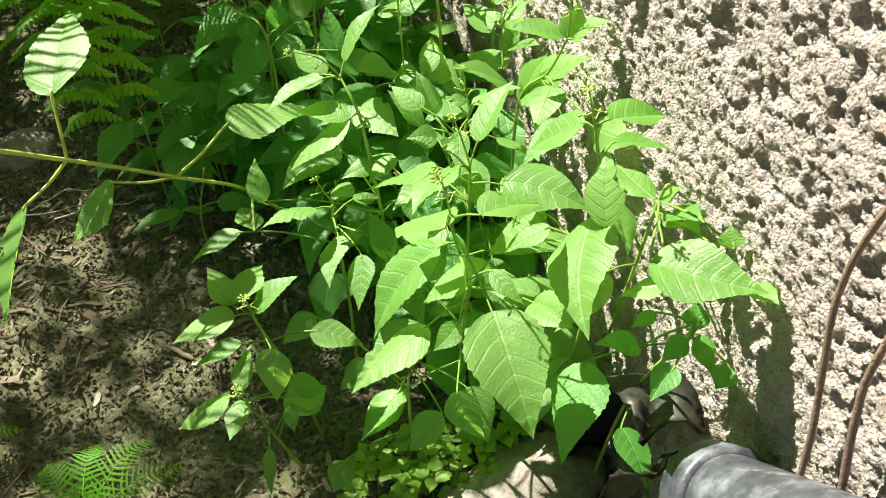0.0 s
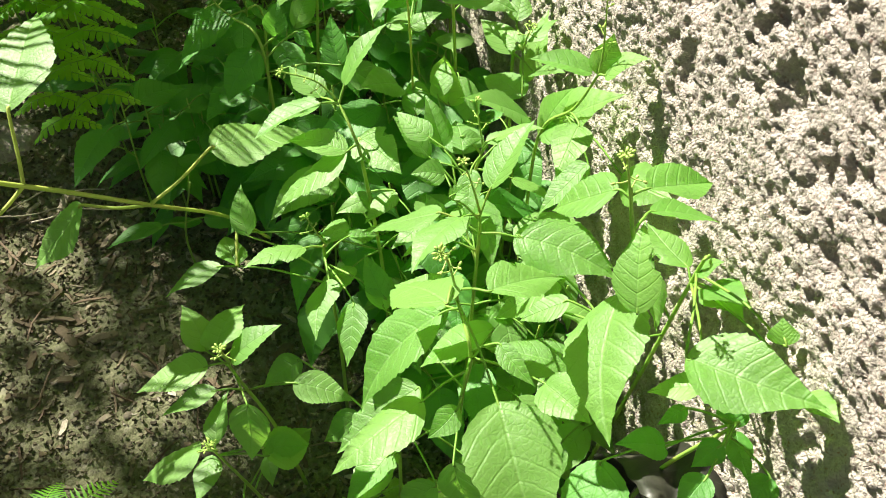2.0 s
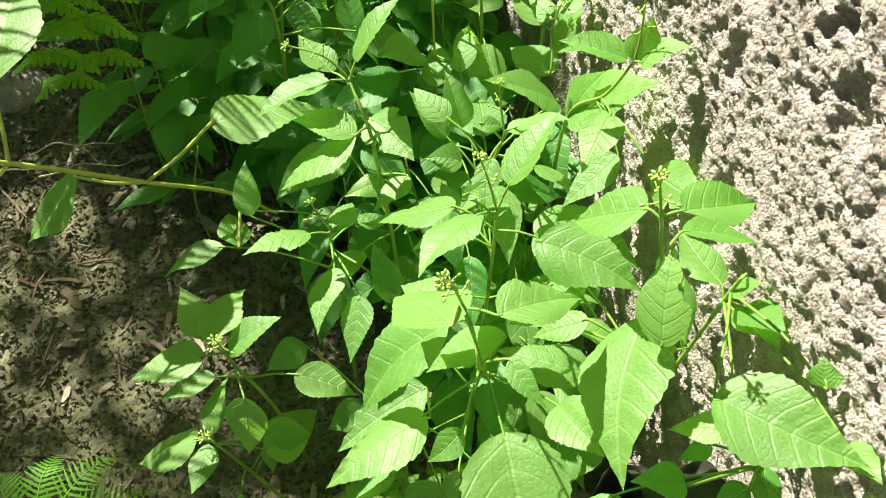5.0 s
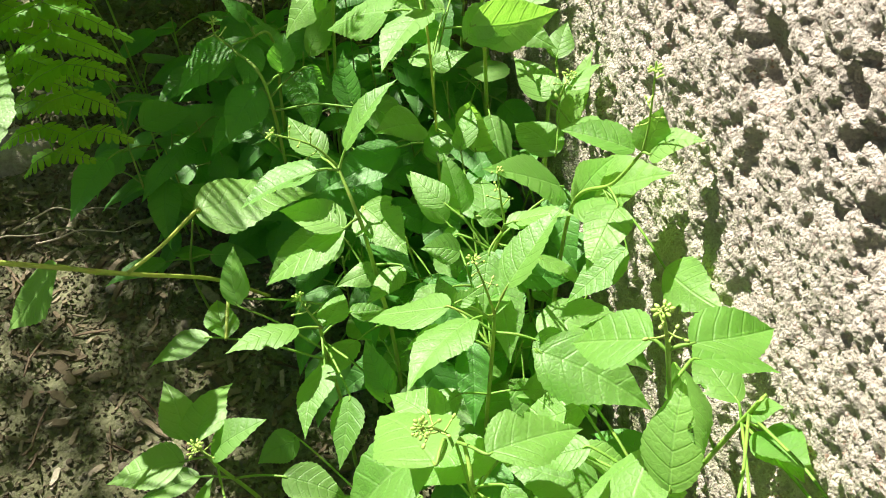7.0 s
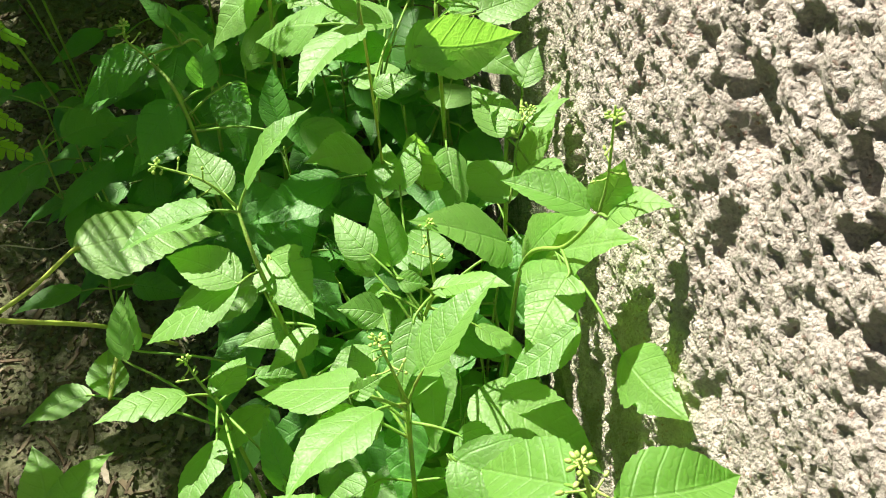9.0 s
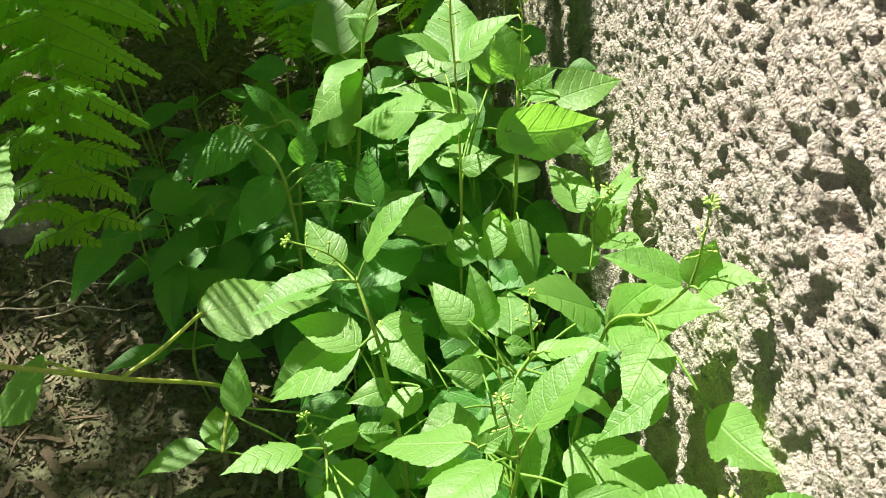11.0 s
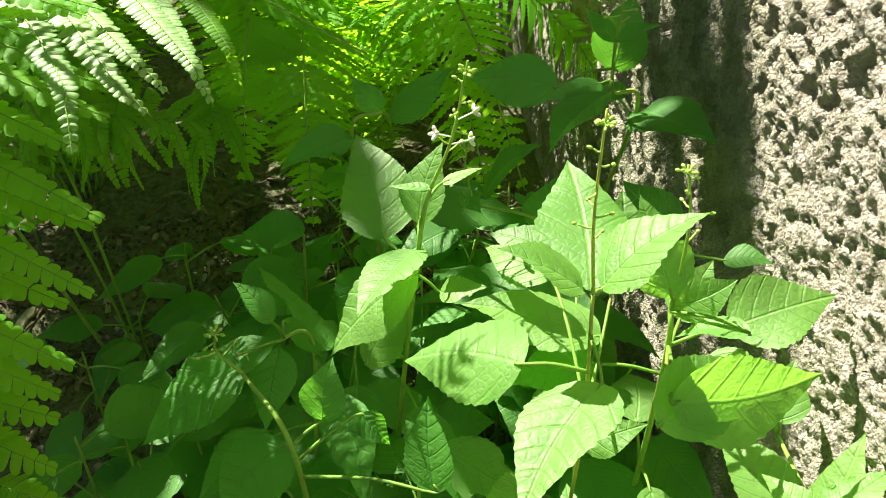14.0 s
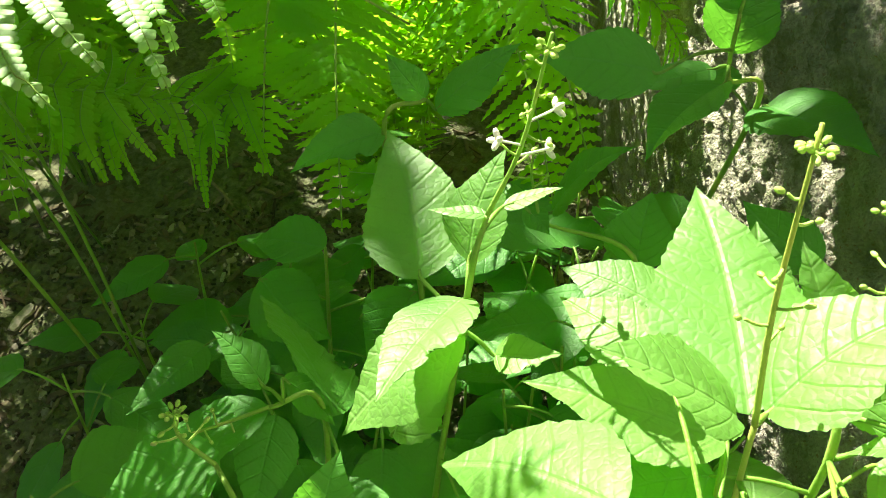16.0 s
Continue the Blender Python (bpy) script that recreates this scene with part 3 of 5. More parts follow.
# ---- ferns ----
def frond_mesh(points, width, pairs, droop=0.25, seed=1, start=0.12, fat=1.0):
    """A fern frond: lobed side blades in pairs along a curved midrib. Its face looks up."""
    rnd = random.Random(seed)
    line = smooth_line(points, 16)
    n = len(line) - 1
    verts, faces = [], []
    for i in range(pairs):
        k = start + (0.985 - start) * i / (pairs - 1)
        at = line[int(k * n)]
        a = (line[min(int(k * n) + 1, n)] - line[max(int(k * n) - 1, 0)]).normalized()
        side = a.cross(Vector((0, 0, 1)))
        side = side.normalized() if side.length > 0.05 else Vector((1, 0, 0))
        up = side.cross(a).normalized()
        shape = (min((k - start) / 0.22 + 0.55, 1.0)) * (1 - max(k - 0.35, 0) / 0.66) ** 0.8
        reach = 0.5 * width * shape * rnd.uniform(0.92, 1.05)
        if reach < 0.004:
            continue
        for sgn in (-1, 1):
            ahead = (side * sgn + a * (0.22 + 0.35 * k)).normalized()
            across = up.cross(ahead).normalized() * sgn
            lobes = max(int(reach / 0.0048), 2)
            sag = droop * rnd.uniform(0.7, 1.3)
            lift = rnd.uniform(-0.12, 0.12)
            half0 = min(0.5 * width / pairs * 2.0, 0.09 * reach + 0.005) * fat
            mid0 = len(verts)
            rows = lobes * 2
            for j in range(rows + 1):
                t = j / rows
                q = at + ahead * (reach * t) + up * (reach * (0.10 * t - sag * t * t)) + across * (reach * lift * t * t)
                taper = half0 * (1 - t ** 1.8) ** 0.75 * (0.75 + 0.25 * min(t * 6, 1))
                edge = (0.56, 1.0)[j % 2] if j < rows else 0.0
                for s2 in (0, -1, 1):
                    verts.append(q + across * (s2 * taper * edge) + ahead * (0.3 * taper * abs(s2)) - up * (0.14 * taper * abs(s2)))
            for j in range(rows):
                b, c = mid0 + 3 * j, mid0 + 3 * j + 3
                faces += [(b, c, c + 1, b + 1), (b, b + 2, c + 2, c)]
    return line, verts, faces


def frond(parent, points, width, pairs, droop=0.25, seed=1, start=0.12, r=0.0017, fat=1.0):
    origin = Vector(parent.location)
    line, v, f = frond_mesh(points, width, pairs, droop, seed, start, fat)
    fr = mesh_part("frond", [q - origin for q in v], f, FERN, parent)
    mesh_part("midrib", *tube([q - origin for q in line], r, r * 0.35, 6), STALK, fr)


def fern_plant(at, count, reach, height, seed, label, first=0.0, spread=6.283, pairs=50):
    rnd = random.Random(seed)
    ob = thing("fern", at, label, "fern", "ferns")
    for i in range(count):
        ang = first + spread * (i + rnd.uniform(-0.3, 0.3)) / count
        d = Vector((math.cos(ang), math.sin(ang), 0))
        toward = max(0.0, -d.y)
        re, he = reach * (1 - 0.45 * toward) * rnd.uniform(0.8, 1.1), height * rnd.uniform(0.8, 1.12)
        o = Vector(at)
        turn = Vector((-d.y, d.x, 0)) * rnd.uniform(-0.1, 0.1)
        pts = [o + d * 0.02, o + d * re * 0.22 + Vector((0, 0, he * 0.62)), o + (d + turn * 0.6) * re * 0.55 + Vector((0, 0, he * 0.97)), o + (d + turn) * re * 0.85 + Vector((0, 0, he * 0.86)), o + (d + turn * 1.3) * re * 1.08 + Vector((0, 0, he * 0.58))]
        frond(ob, pts, 0.21 * rnd.uniform(0.85, 1.1), pairs, 0.22, seed * 31 + i, 0.07)
    return ob


def side_blade(parent, points, width, step, material, seed, fused=0.0):
    """One side blade of a fern: close-set rounded lobes along a thin rib, its face upwards."""
    rnd = random.Random(seed)
    base = Vector(parent.location)
    curve = smooth_line(points, 24)
    run = [0.0]
    for p, q in zip(curve, curve[1:]):
        run.append(run[-1] + (q - p).length)
    total, line, at = run[-1], [], 0
    for i in range(97):
        while at < len(run) - 2 and run[at + 1] < total * i / 96:
            at += 1
        line.append(curve[at].lerp(curve[at + 1], (total * i / 96 - run[at]) / max(run[at + 1] - run[at], 1e-9)))
    count = int(total / step)
    n = len(line) - 1
    verts, faces = [], []
    for i in range(count):
        k = (i + 0.3) / count
        at = line[int(k * n)] - base
        a = (line[min(int(k * n) + 1, n)] - line[max(int(k * n) - 1, 0)]).normalized()
        side = a.cross(Vector((0, 0, 1))).normalized()
        up = side.cross(a)
        reach = 0.5 * width * min(1.0, 1.12 * (1 - k) ** 0.62 + 0.10) * rnd.uniform(0.93, 1.06)
        half = step * 0.46
        for sgn in (-1, 1):
            o = (side * sgn + a * 0.28).normalized()
            lift = rnd.uniform(-0.05, 0.12) * (0.4 if fused else 1.0)
            first = len(verts)
            for t, w2 in (((0.0, 1.12), (0.5, 1.12), (0.70, 1.06), (0.88, 0.82), (1.0, 0.30)) if fused else ((0.0, 0.80), (0.3, 0.98), (0.6, 1.0), (0.85, 0.74), (1.0, 0.30))):
                q = at + o * (reach * t) + up * (reach * (lift * t - 0.22 * t * t))
                for s2 in (-1, 0, 1):
                    verts.append(q + a * (s2 * half * w2) - up * ((0.16 if fused else 0.75) * half * abs(s2) * w2))
            for j in range(4):
                for c in range(2):
                    b = first + 3 * j + c
                    faces.append((b, b + 1, b + 4, b + 3) if sgn < 0 else (b, b + 3, b + 4, b + 1))
    ob = mesh_part("side_blade", verts, faces, material, parent)
    mesh_part("rib", *tube([q - base for q in line], 0.0004, 0.0002, 5), LEAF_STALK, ob)


hang = thing("fern", (-0.16, 1.02, 0.0), "broad green fern frond drooping over the soil, half in shade", "fern", "ferns")
for shift, first in ((Vector((0, 0, 0)), 0.42), (Vector((-0.045, 0.03, -0.045)), 0.50)):
    run = [Vector(q) + shift * min(n / 2, 1) for n, q in enumerate(((-0.15, 1.02, 0.0), (-0.145, 0.97, 0.28), (-0.130, 0.86, 0.46), (-0.118, 0.775, 0.472), (-0.119, 0.738, 0.40), (-0.122, 0.722, 0.27)))]
    stalk("midrib", hang, run, 0.0013, 0.0006, LEAF_STALK, 8)
    line = smooth_line(run, 16)
    for i in range(15):
        k = first + (0.99 - first) * i / 14
        n = int(k * (len(line) - 1))
        a = (line[n] - line[n - 1]).normalized()
        for sgn in (-1, 1):
            rnd = random.Random(i * 2 + sgn + 400)
            reach = 0.088 * (1 - 0.62 * max(k - 0.6, 0) / 0.4) * rnd.uniform(0.85, 1.1)
            out = (Vector((sgn, -0.10, 0.05)) + a * rnd.uniform(0.20, 0.42)).normalized()
            end = line[n] + out * reach + Vector((0, -0.004, -reach * rnd.uniform(0.08, 0.28)))
            side_blade(hang, [line[n], line[n].lerp(end, 0.5) + Vector((0, -0.004, 0.006)), end], 0.0225, 0.0049, FERN, i * 5 + sgn, 1.0)
frond(hang, [(-0.17, 1.02, 0.0), (-0.20, 0.95, 0.30), (-0.22, 0.85, 0.47), (-0.25, 0.76, 0.50), (-0.28, 0.68, 0.47)], 0.20, 30, 0.2, 6, 0.35)


lit = thing("fern", (-0.30, 1.22, 0.0), "bright sunlit fern with pale side blades", "fern", "ferns")
PINNAE = [
    [(-0.112, 0.879, 0.462), (-0.050, 0.756, 0.476), (-0.041, 0.731, 0.473), (-0.038, 0.717, 0.464)],
    [(-0.104, 0.900, 0.458), (-0.034, 0.762, 0.469), (-0.022, 0.746, 0.467), (-0.017, 0.743, 0.462)],
    [(-0.108, 0.924, 0.448), (-0.042, 0.807, 0.458), (-0.028, 0.789, 0.455), (-0.019, 0.782, 0.448)],
    [(-0.082, 0.935, 0.446), (-0.017, 0.805, 0.456), (-0.007, 0.786, 0.452), (-0.002, 0.778, 0.444)],
    [(-0.078, 0.975, 0.430), (-0.027, 0.854, 0.436), (-0.019, 0.842, 0.430), (-0.017, 0.839, 0.420)],
    [(-0.067, 1.007, 0.420), (-0.014, 0.881, 0.424), (-0.006, 0.867, 0.415), (-0.005, 0.864, 0.400)],
]
stalk("midrib", lit, [(-0.30, 1.22, 0.0), (-0.29, 1.18, 0.22)] + [PINNAE[i][0] for i in (0, 1, 3, 5)] + [(0.06, 0.99, 0.35)], 0.0019, 0.0007, STALK, 8)
for i, line in enumerate(PINNAE):
    # The nearer blades take the sunlit copy, the last one plain FERN.
    side_blade(lit, line, 0.0205 - 0.0006 * i, 0.0036, FERN_SUNLIT if i < 5 else FERN, 40 + i)
    back = [Vector(line[0]) + Vector((-0.006, 0.016, -0.004)) * k for k in (0, 2, 4)]
    side_blade(lit, back, 0.0125, 0.0027, FERN, 60 + i)
# Both veil ferns are unseen, set towards the sun to stripe leaves below.
veil = thing("fern", (-0.95, 0.60, 0.0), "unseen tall fern added to throw striped shade", "fern", "ferns")
frond(veil, [(-0.95, 0.60, 0.0), (-0.90, 0.59, 0.35), (-0.588, 0.637, 0.604), (-0.377, 0.772, 0.604), (-0.251, 0.853, 0.604), (-0.138, 0.880, 0.616), (-0.02, 0.905, 0.612)], 0.36, 54, 0.05, 33, 0.38, fat=0.42)
veil = thing("fern", (-0.95, 0.32, 0.0), "unseen tall fern added to stripe the front leaves with shade", "fern", "ferns")
frond(veil, [(-0.95, 0.32, 0.0), (-0.90, 0.32, 0.35), (-0.588, 0.375, 0.604), (-0.377, 0.490, 0.604), (-0.247, 0.570, 0.604), (-0.115, 0.635, 0.612)], 0.30, 46, 0.05, 35, 0.38, fat=0.50)
fern_plant((0.02, 1.28, 0.0), 20, 0.46, 0.40, 3, "lush yellow-green fern behind the herbs")
fern_plant((-0.28, 1.32, 0.0), 17, 0.48, 0.40, 5, "lush green fern in dappled light", 0.4)
fern_plant((0.12, 1.58, 0.0), 12, 0.46, 0.44, 8, "green fern close to the wall", 0.9)
fern_plant((-0.75, 1.25, 0.0), 8, 0.42, 0.45, 12, "green fern at the edge of the bare soil", 0.2, pairs=32)
fern_plant((-0.45, 1.85, 0.0), 9, 0.45, 0.5, 15, "green fern further back", 0.2, pairs=32)
low = thing("fern", (-0.235, 0.425, 0.0), "small young fern on the shaded soil", "fern", "ferns")
for k, (dx, dy) in enumerate(((0.02, 0.08), (0.07, 0.07), (0.10, 0.03), (-0.03, 0.07))):
    frond(low, [(-0.235, 0.425, 0.0), (-0.235 + 0.25 * dx, 0.425 + 0.25 * dy, 0.035), (-0.235 + 0.65 * dx, 0.425 + 0.65 * dy, 0.05), (-0.235 + dx, 0.425 + dy, 0.03)], 0.06, 22, 0.15, 21 + k, 0.1, 0.0008, 0.62)
low2 = thing("fern", (-0.37, 0.53, 0.0), "small young fern at the edge of the bare soil", "fern", "ferns")
for k, (dx, dy) in enumerate(((0.06, 0.05), (0.08, 0.01))):
    frond(low2, [(-0.37, 0.53, 0.0), (-0.37 + 0.25 * dx, 0.53 + 0.25 * dy, 0.03), (-0.37 + 0.65 * dx, 0.53 + 0.65 * dy, 0.045), (-0.37 + dx, 0.53 + dy, 0.03)], 0.055, 20, 0.15, 31 + k, 0.1, 0.0008, 0.62)
stone("brown_stone", (-0.315, 1.005, 0.004), (0.045, 0.036, 0.022), 14, "flat brown stone half sunk in shaded soil", 20)
for k, (x, y) in enumerate(((-0.33, 0.86), (-0.30, 0.885), (-0.27, 0.85))):
    rnd = random.Random(k + 90)
    run = [(x + 0.022 * i, y + rnd.uniform(-0.012, 0.012), 0.012 + rnd.uniform(0, 0.008)) for i in range(6)]
    tagged(stalk("bare_root", None, run, 0.0011, 0.0006, ROOT, 6, 6), "thin pale bare root lying on the soil", "root", "bare roots")
mid = thing("fern", (0.090, 0.920, 0.0), "small fern half hidden behind shaded herbs", "fern", "ferns")
frond(mid, [(0.090, 0.920, 0.0), (0.090, 0.920, 0.241), (0.067, 0.930, 0.274), (0.047, 0.940, 0.288), (0.026, 0.950, 0.285)], 0.10, 24, 0.2, 51, 0.35, 0.0009, 0.7)
curtain = thing("fern", (-0.24, 1.20, 0.0), "shaded fern with hanging side blades over dark soil", "fern", "ferns")
run = [(-0.24, 1.20, 0.0), (-0.24, 1.12, 0.20), (-0.162, 0.980, 0.329), (-0.135, 1.000, 0.307), (-0.107, 1.020, 0.290), (-0.075, 1.050, 0.266), (-0.045, 1.080, 0.257)]
stalk("midrib", curtain, run, 0.0012, 0.0006, LEAF_STALK, 8)
line = smooth_line(run, 16)
for i in range(19):
    rnd = random.Random(i + 640)
    n = int(min(0.34 + 0.65 * (i + rnd.uniform(-0.5, 0.5)) / 18, 0.99) * (len(line) - 1))
    for back in (0.0, 0.03):
        end = line[n] + Vector((rnd.uniform(-0.020, 0.030), -0.020 + 3 * back + rnd.uniform(-0.02, 0.02), -rnd.uniform(0.028, 0.062) + back))
        side_blade(curtain, [line[n], line[n].lerp(end, 0.45) + Vector((rnd.uniform(-0.006, 0.010), -0.008, 0.008)), end], rnd.uniform(0.011, 0.016), 0.0038, FERN, i, 1.0)

# ---- herbs along the wall ----
herb = Herb("tall sunlit green herb with yellow flower buds", [(0.135, 0.460, 0.000), (0.125, 0.420, 0.180), (0.115, 0.373, 0.312), (0.112, 0.389, 0.338), (0.098, 0.362, 0.400)])
herb.leaf((0.133, 0.407, 0.284), (0.093, 0.409, 0.257), 0.029, 2, fold=0.15)
herb.leaf((0.093, 0.350, 0.402), (0.072, 0.402, 0.354), 0.042, 2, fold=0.08)
herb.spike([(0.112, 0.389, 0.338), (0.094, 0.352, 0.430), (0.086, 0.341, 0.455)], 18, 0, 0.95)
herb.leaf((0.112, 0.312, 0.361), (0.115, 0.237, 0.331), 0.052, 2, fold=0.10)
herb.leaf((0.099, 0.386, 0.345), (0.046, 0.373, 0.276), 0.049, 12, fold=0.31)
herb.leaf((0.082, 0.358, 0.298), (0.020, 0.334, 0.274), 0.041, 22, fold=-0.04)
herb.leaf((0.150, 0.338, 0.325), (0.163, 0.299, 0.340), 0.029, 24, fold=0.42)
herb.leaf((0.114, 0.348, 0.409), (0.161, 0.361, 0.392), 0.031, -8, fold=0.42, bite=0.3)
herb.leaf((0.136, 0.394, 0.308), (0.088, 0.397, 0.274), 0.028, 11)
herb.leaf((0.077, 0.464, 0.253), (0.073, 0.494, 0.279), 0.023, -38)
herb.leaf((0.105, 0.396, 0.337), (0.079, 0.433, 0.319), 0.028, -8)
herb.leaf((0.096, 0.329, 0.333), (0.076, 0.319, 0.323), 0.016, -20)
herb.leaf((0.105, 0.364, 0.197), (0.122, 0.339, 0.152), 0.032, 60, fold=0.26)
herb.leaf((0.071, 0.398, 0.163), (0.025, 0.366, 0.154), 0.032, 22)
herb.fill(0, 14)
herb.fill(3, 515, 0.58, 0.92, 0.027)

herb = Herb("tall sunlit green herb with budding spike close to the wall", [(0.235, 0.440, 0.000), (0.215, 0.385, 0.200), (0.192, 0.332, 0.391), (0.192, 0.359, 0.430), (0.188, 0.362, 0.455)])
herb.leaf((0.182, 0.401, 0.338), (0.140, 0.407, 0.300), 0.033, 2, fold=0.14)
herb.leaf((0.196, 0.360, 0.454), (0.240, 0.370, 0.439), 0.028, -2, fold=0.42)
herb.spike([(0.192, 0.359, 0.430), (0.186, 0.362, 0.460), (0.180, 0.361, 0.482)])
herb.leaf((0.193, 0.352, 0.383), (0.159, 0.273, 0.364), 0.053, 46, fold=0.16)
herb.leaf((0.185, 0.321, 0.405), (0.197, 0.356, 0.435), 0.027, -34, bite=0.3)
herb.leaf((0.185, 0.368, 0.448), (0.162, 0.394, 0.411), 0.030, -19, fold=0.42)
herb.leaf((0.206, 0.368, 0.427), (0.245, 0.360, 0.418), 0.020, -16)
herb.leaf((0.157, 0.425, 0.356), (0.209, 0.386, 0.348), 0.040, 18, fold=0.29)
herb.leaf((0.177, 0.488, 0.292), (0.240, 0.443, 0.282), 0.045, 2)
herb.leaf((0.168, 0.363, 0.367), (0.141, 0.368, 0.349), 0.019, 1)
herb.leaf((0.162, 0.370, 0.351), (0.196, 0.357, 0.338), 0.021, -21)
herb.fill(4, 26)
herb.fill(3, 527, 0.58, 0.92, 0.027)

herb = Herb("green herb leaning on the rough wall", [(0.245, 0.420, 0.000), (0.250, 0.390, 0.220), (0.249, 0.369, 0.364), (0.256, 0.372, 0.375)])
herb.leaf((0.236, 0.419, 0.331), (0.225, 0.355, 0.330), 0.038, -42, fold=0.34)
herb.leaf((0.256, 0.362, 0.357), (0.259, 0.328, 0.380), 0.025, 13, fold=0.42)
herb.leaf((0.249, 0.369, 0.364), (0.259, 0.362, 0.380), 0.014, 7)
herb.leaf((0.249, 0.378, 0.358), (0.240, 0.420, 0.356), 0.025, 5, fold=0.10, bite=0.3)
herb.leaf((0.255, 0.362, 0.352), (0.259, 0.329, 0.368), 0.023, 3)
herb.leaf((0.207, 0.301, 0.389), (0.256, 0.252, 0.400), 0.044, 10, fold=0.42)
herb.leaf((0.259, 0.269, 0.385), (0.259, 0.245, 0.397), 0.016, 17)
herb.leaf((0.257, 0.294, 0.393), (0.259, 0.305, 0.402), 0.016, -24)
herb.leaf((0.212, 0.286, 0.380), (0.189, 0.298, 0.365), 0.017, -1)
herb.fill(4, 37)
herb.fill(3, 538, 0.58, 0.92, 0.027)

herb = Herb("small green herb in the shade beside the black pipe", [(0.235, 0.350, 0.000), (0.232, 0.320, 0.200), (0.244, 0.287, 0.326), (0.235, 0.282, 0.340)], leaf=LEAF_SHADE)
herb.leaf((0.202, 0.283, 0.328), (0.171, 0.285, 0.340), 0.020, -4, fold=0.39)
herb.leaf((0.225, 0.270, 0.346), (0.211, 0.269, 0.327), 0.015, -24)
herb.leaf((0.214, 0.259, 0.335), (0.192, 0.244, 0.327), 0.018, -4)
herb.leaf((0.252, 0.291, 0.312), (0.250, 0.262, 0.303), 0.017, -4, bite=0.3)
herb.leaf((0.244, 0.287, 0.326), (0.250, 0.300, 0.338), 0.018, -13)
herb.leaf((0.169, 0.287, 0.319), (0.135, 0.236, 0.290), 0.040, 28, fold=0.11)
herb.leaf((0.210, 0.290, 0.214), (0.210, 0.241, 0.208), 0.029, -18, fold=0.10)
herb.leaf((0.252, 0.256, 0.324), (0.241, 0.248, 0.314), 0.018, -0)
herb.fill(2, 549, 0.62, 0.92, 0.024)

herb = Herb("low green herb with toothed leaves over bare soil", [(-0.005, 0.470, 0.000), (-0.020, 0.468, 0.120), (-0.037, 0.459, 0.213), (-0.038, 0.456, 0.235)])
herb.spike([(-0.038, 0.456, 0.235), (-0.042, 0.452, 0.260)])
herb.leaf((-0.052, 0.453, 0.238), (-0.106, 0.455, 0.218), 0.034, 7, fold=0.13)
herb.leaf((-0.037, 0.457, 0.234), (0.003, 0.462, 0.259), 0.028, -8, fold=0.29)
herb.leaf((-0.030, 0.428, 0.220), (-0.035, 0.409, 0.173), 0.030, 4, fold=0.07)
herb.leaf((0.003, 0.450, 0.202), (0.044, 0.432, 0.191), 0.027, 8, fold=-0.12)
herb.leaf((-0.054, 0.474, 0.227), (-0.070, 0.520, 0.229), 0.028, 21, fold=-0.04)
herb.leaf((-0.045, 0.460, 0.245), (-0.024, 0.512, 0.226), 0.035, -21, fold=0.34)
herb.leaf((-0.055, 0.468, 0.183), (-0.100, 0.466, 0.165), 0.022, 12)
herb.fill(1, 59)

herb = Herb("small green herb close to the soil", [(-0.030, 0.440, 0.000), (-0.050, 0.437, 0.090), (-0.063, 0.430, 0.160)])
herb.leaf((-0.025, 0.412, 0.170), (0.007, 0.435, 0.135), 0.033, 32, fold=0.20)
herb.spike([(-0.063, 0.430, 0.160), (-0.066, 0.427, 0.178)])
herb.leaf((-0.073, 0.432, 0.162), (-0.125, 0.439, 0.122), 0.039, 13, fold=-0.14)
herb.leaf((-0.065, 0.427, 0.161), (-0.078, 0.392, 0.159), 0.022, 8, fold=-0.14)
herb.leaf((-0.061, 0.432, 0.166), (-0.047, 0.470, 0.178), 0.024, -30)
herb.leaf((-0.026, 0.419, 0.170), (0.006, 0.425, 0.149), 0.022, 35)
herb.leaf((-0.052, 0.409, 0.104), (-0.058, 0.374, 0.086), 0.018, 39)
herb.leaf((-0.027, 0.452, 0.100), (-0.029, 0.430, 0.085), 0.015, -2)
herb.fill(1, 68)

herb = Herb("slim green herb with a budding spike", [(0.045, 0.540, 0.000), (0.045, 0.525, 0.140), (0.041, 0.517, 0.261), (0.043, 0.507, 0.284)])
herb.leaf((-0.013, 0.551, 0.259), (-0.012, 0.587, 0.280), 0.024, -37, fold=0.09)
herb.spike([(0.043, 0.507, 0.284), (0.036, 0.513, 0.296), (0.031, 0.519, 0.306)])
herb.leaf((0.028, 0.513, 0.278), (-0.018, 0.498, 0.283), 0.029, 20, fold=0.11, bite=0.3)
herb.leaf((0.041, 0.496, 0.259), (0.024, 0.448, 0.253), 0.028, 29, fold=0.01)
herb.leaf((0.045, 0.504, 0.290), (0.059, 0.532, 0.283), 0.020, -6, fold=-0.03)
herb.leaf((-0.037, 0.544, 0.237), (-0.085, 0.540, 0.216), 0.023, 7)
herb.leaf((0.078, 0.468, 0.260), (0.069, 0.499, 0.277), 0.021, -39)
herb.leaf((0.055, 0.470, 0.260), (0.043, 0.431, 0.238), 0.026, 29)
herb.fill(3, 578, 0.58, 0.92, 0.027)

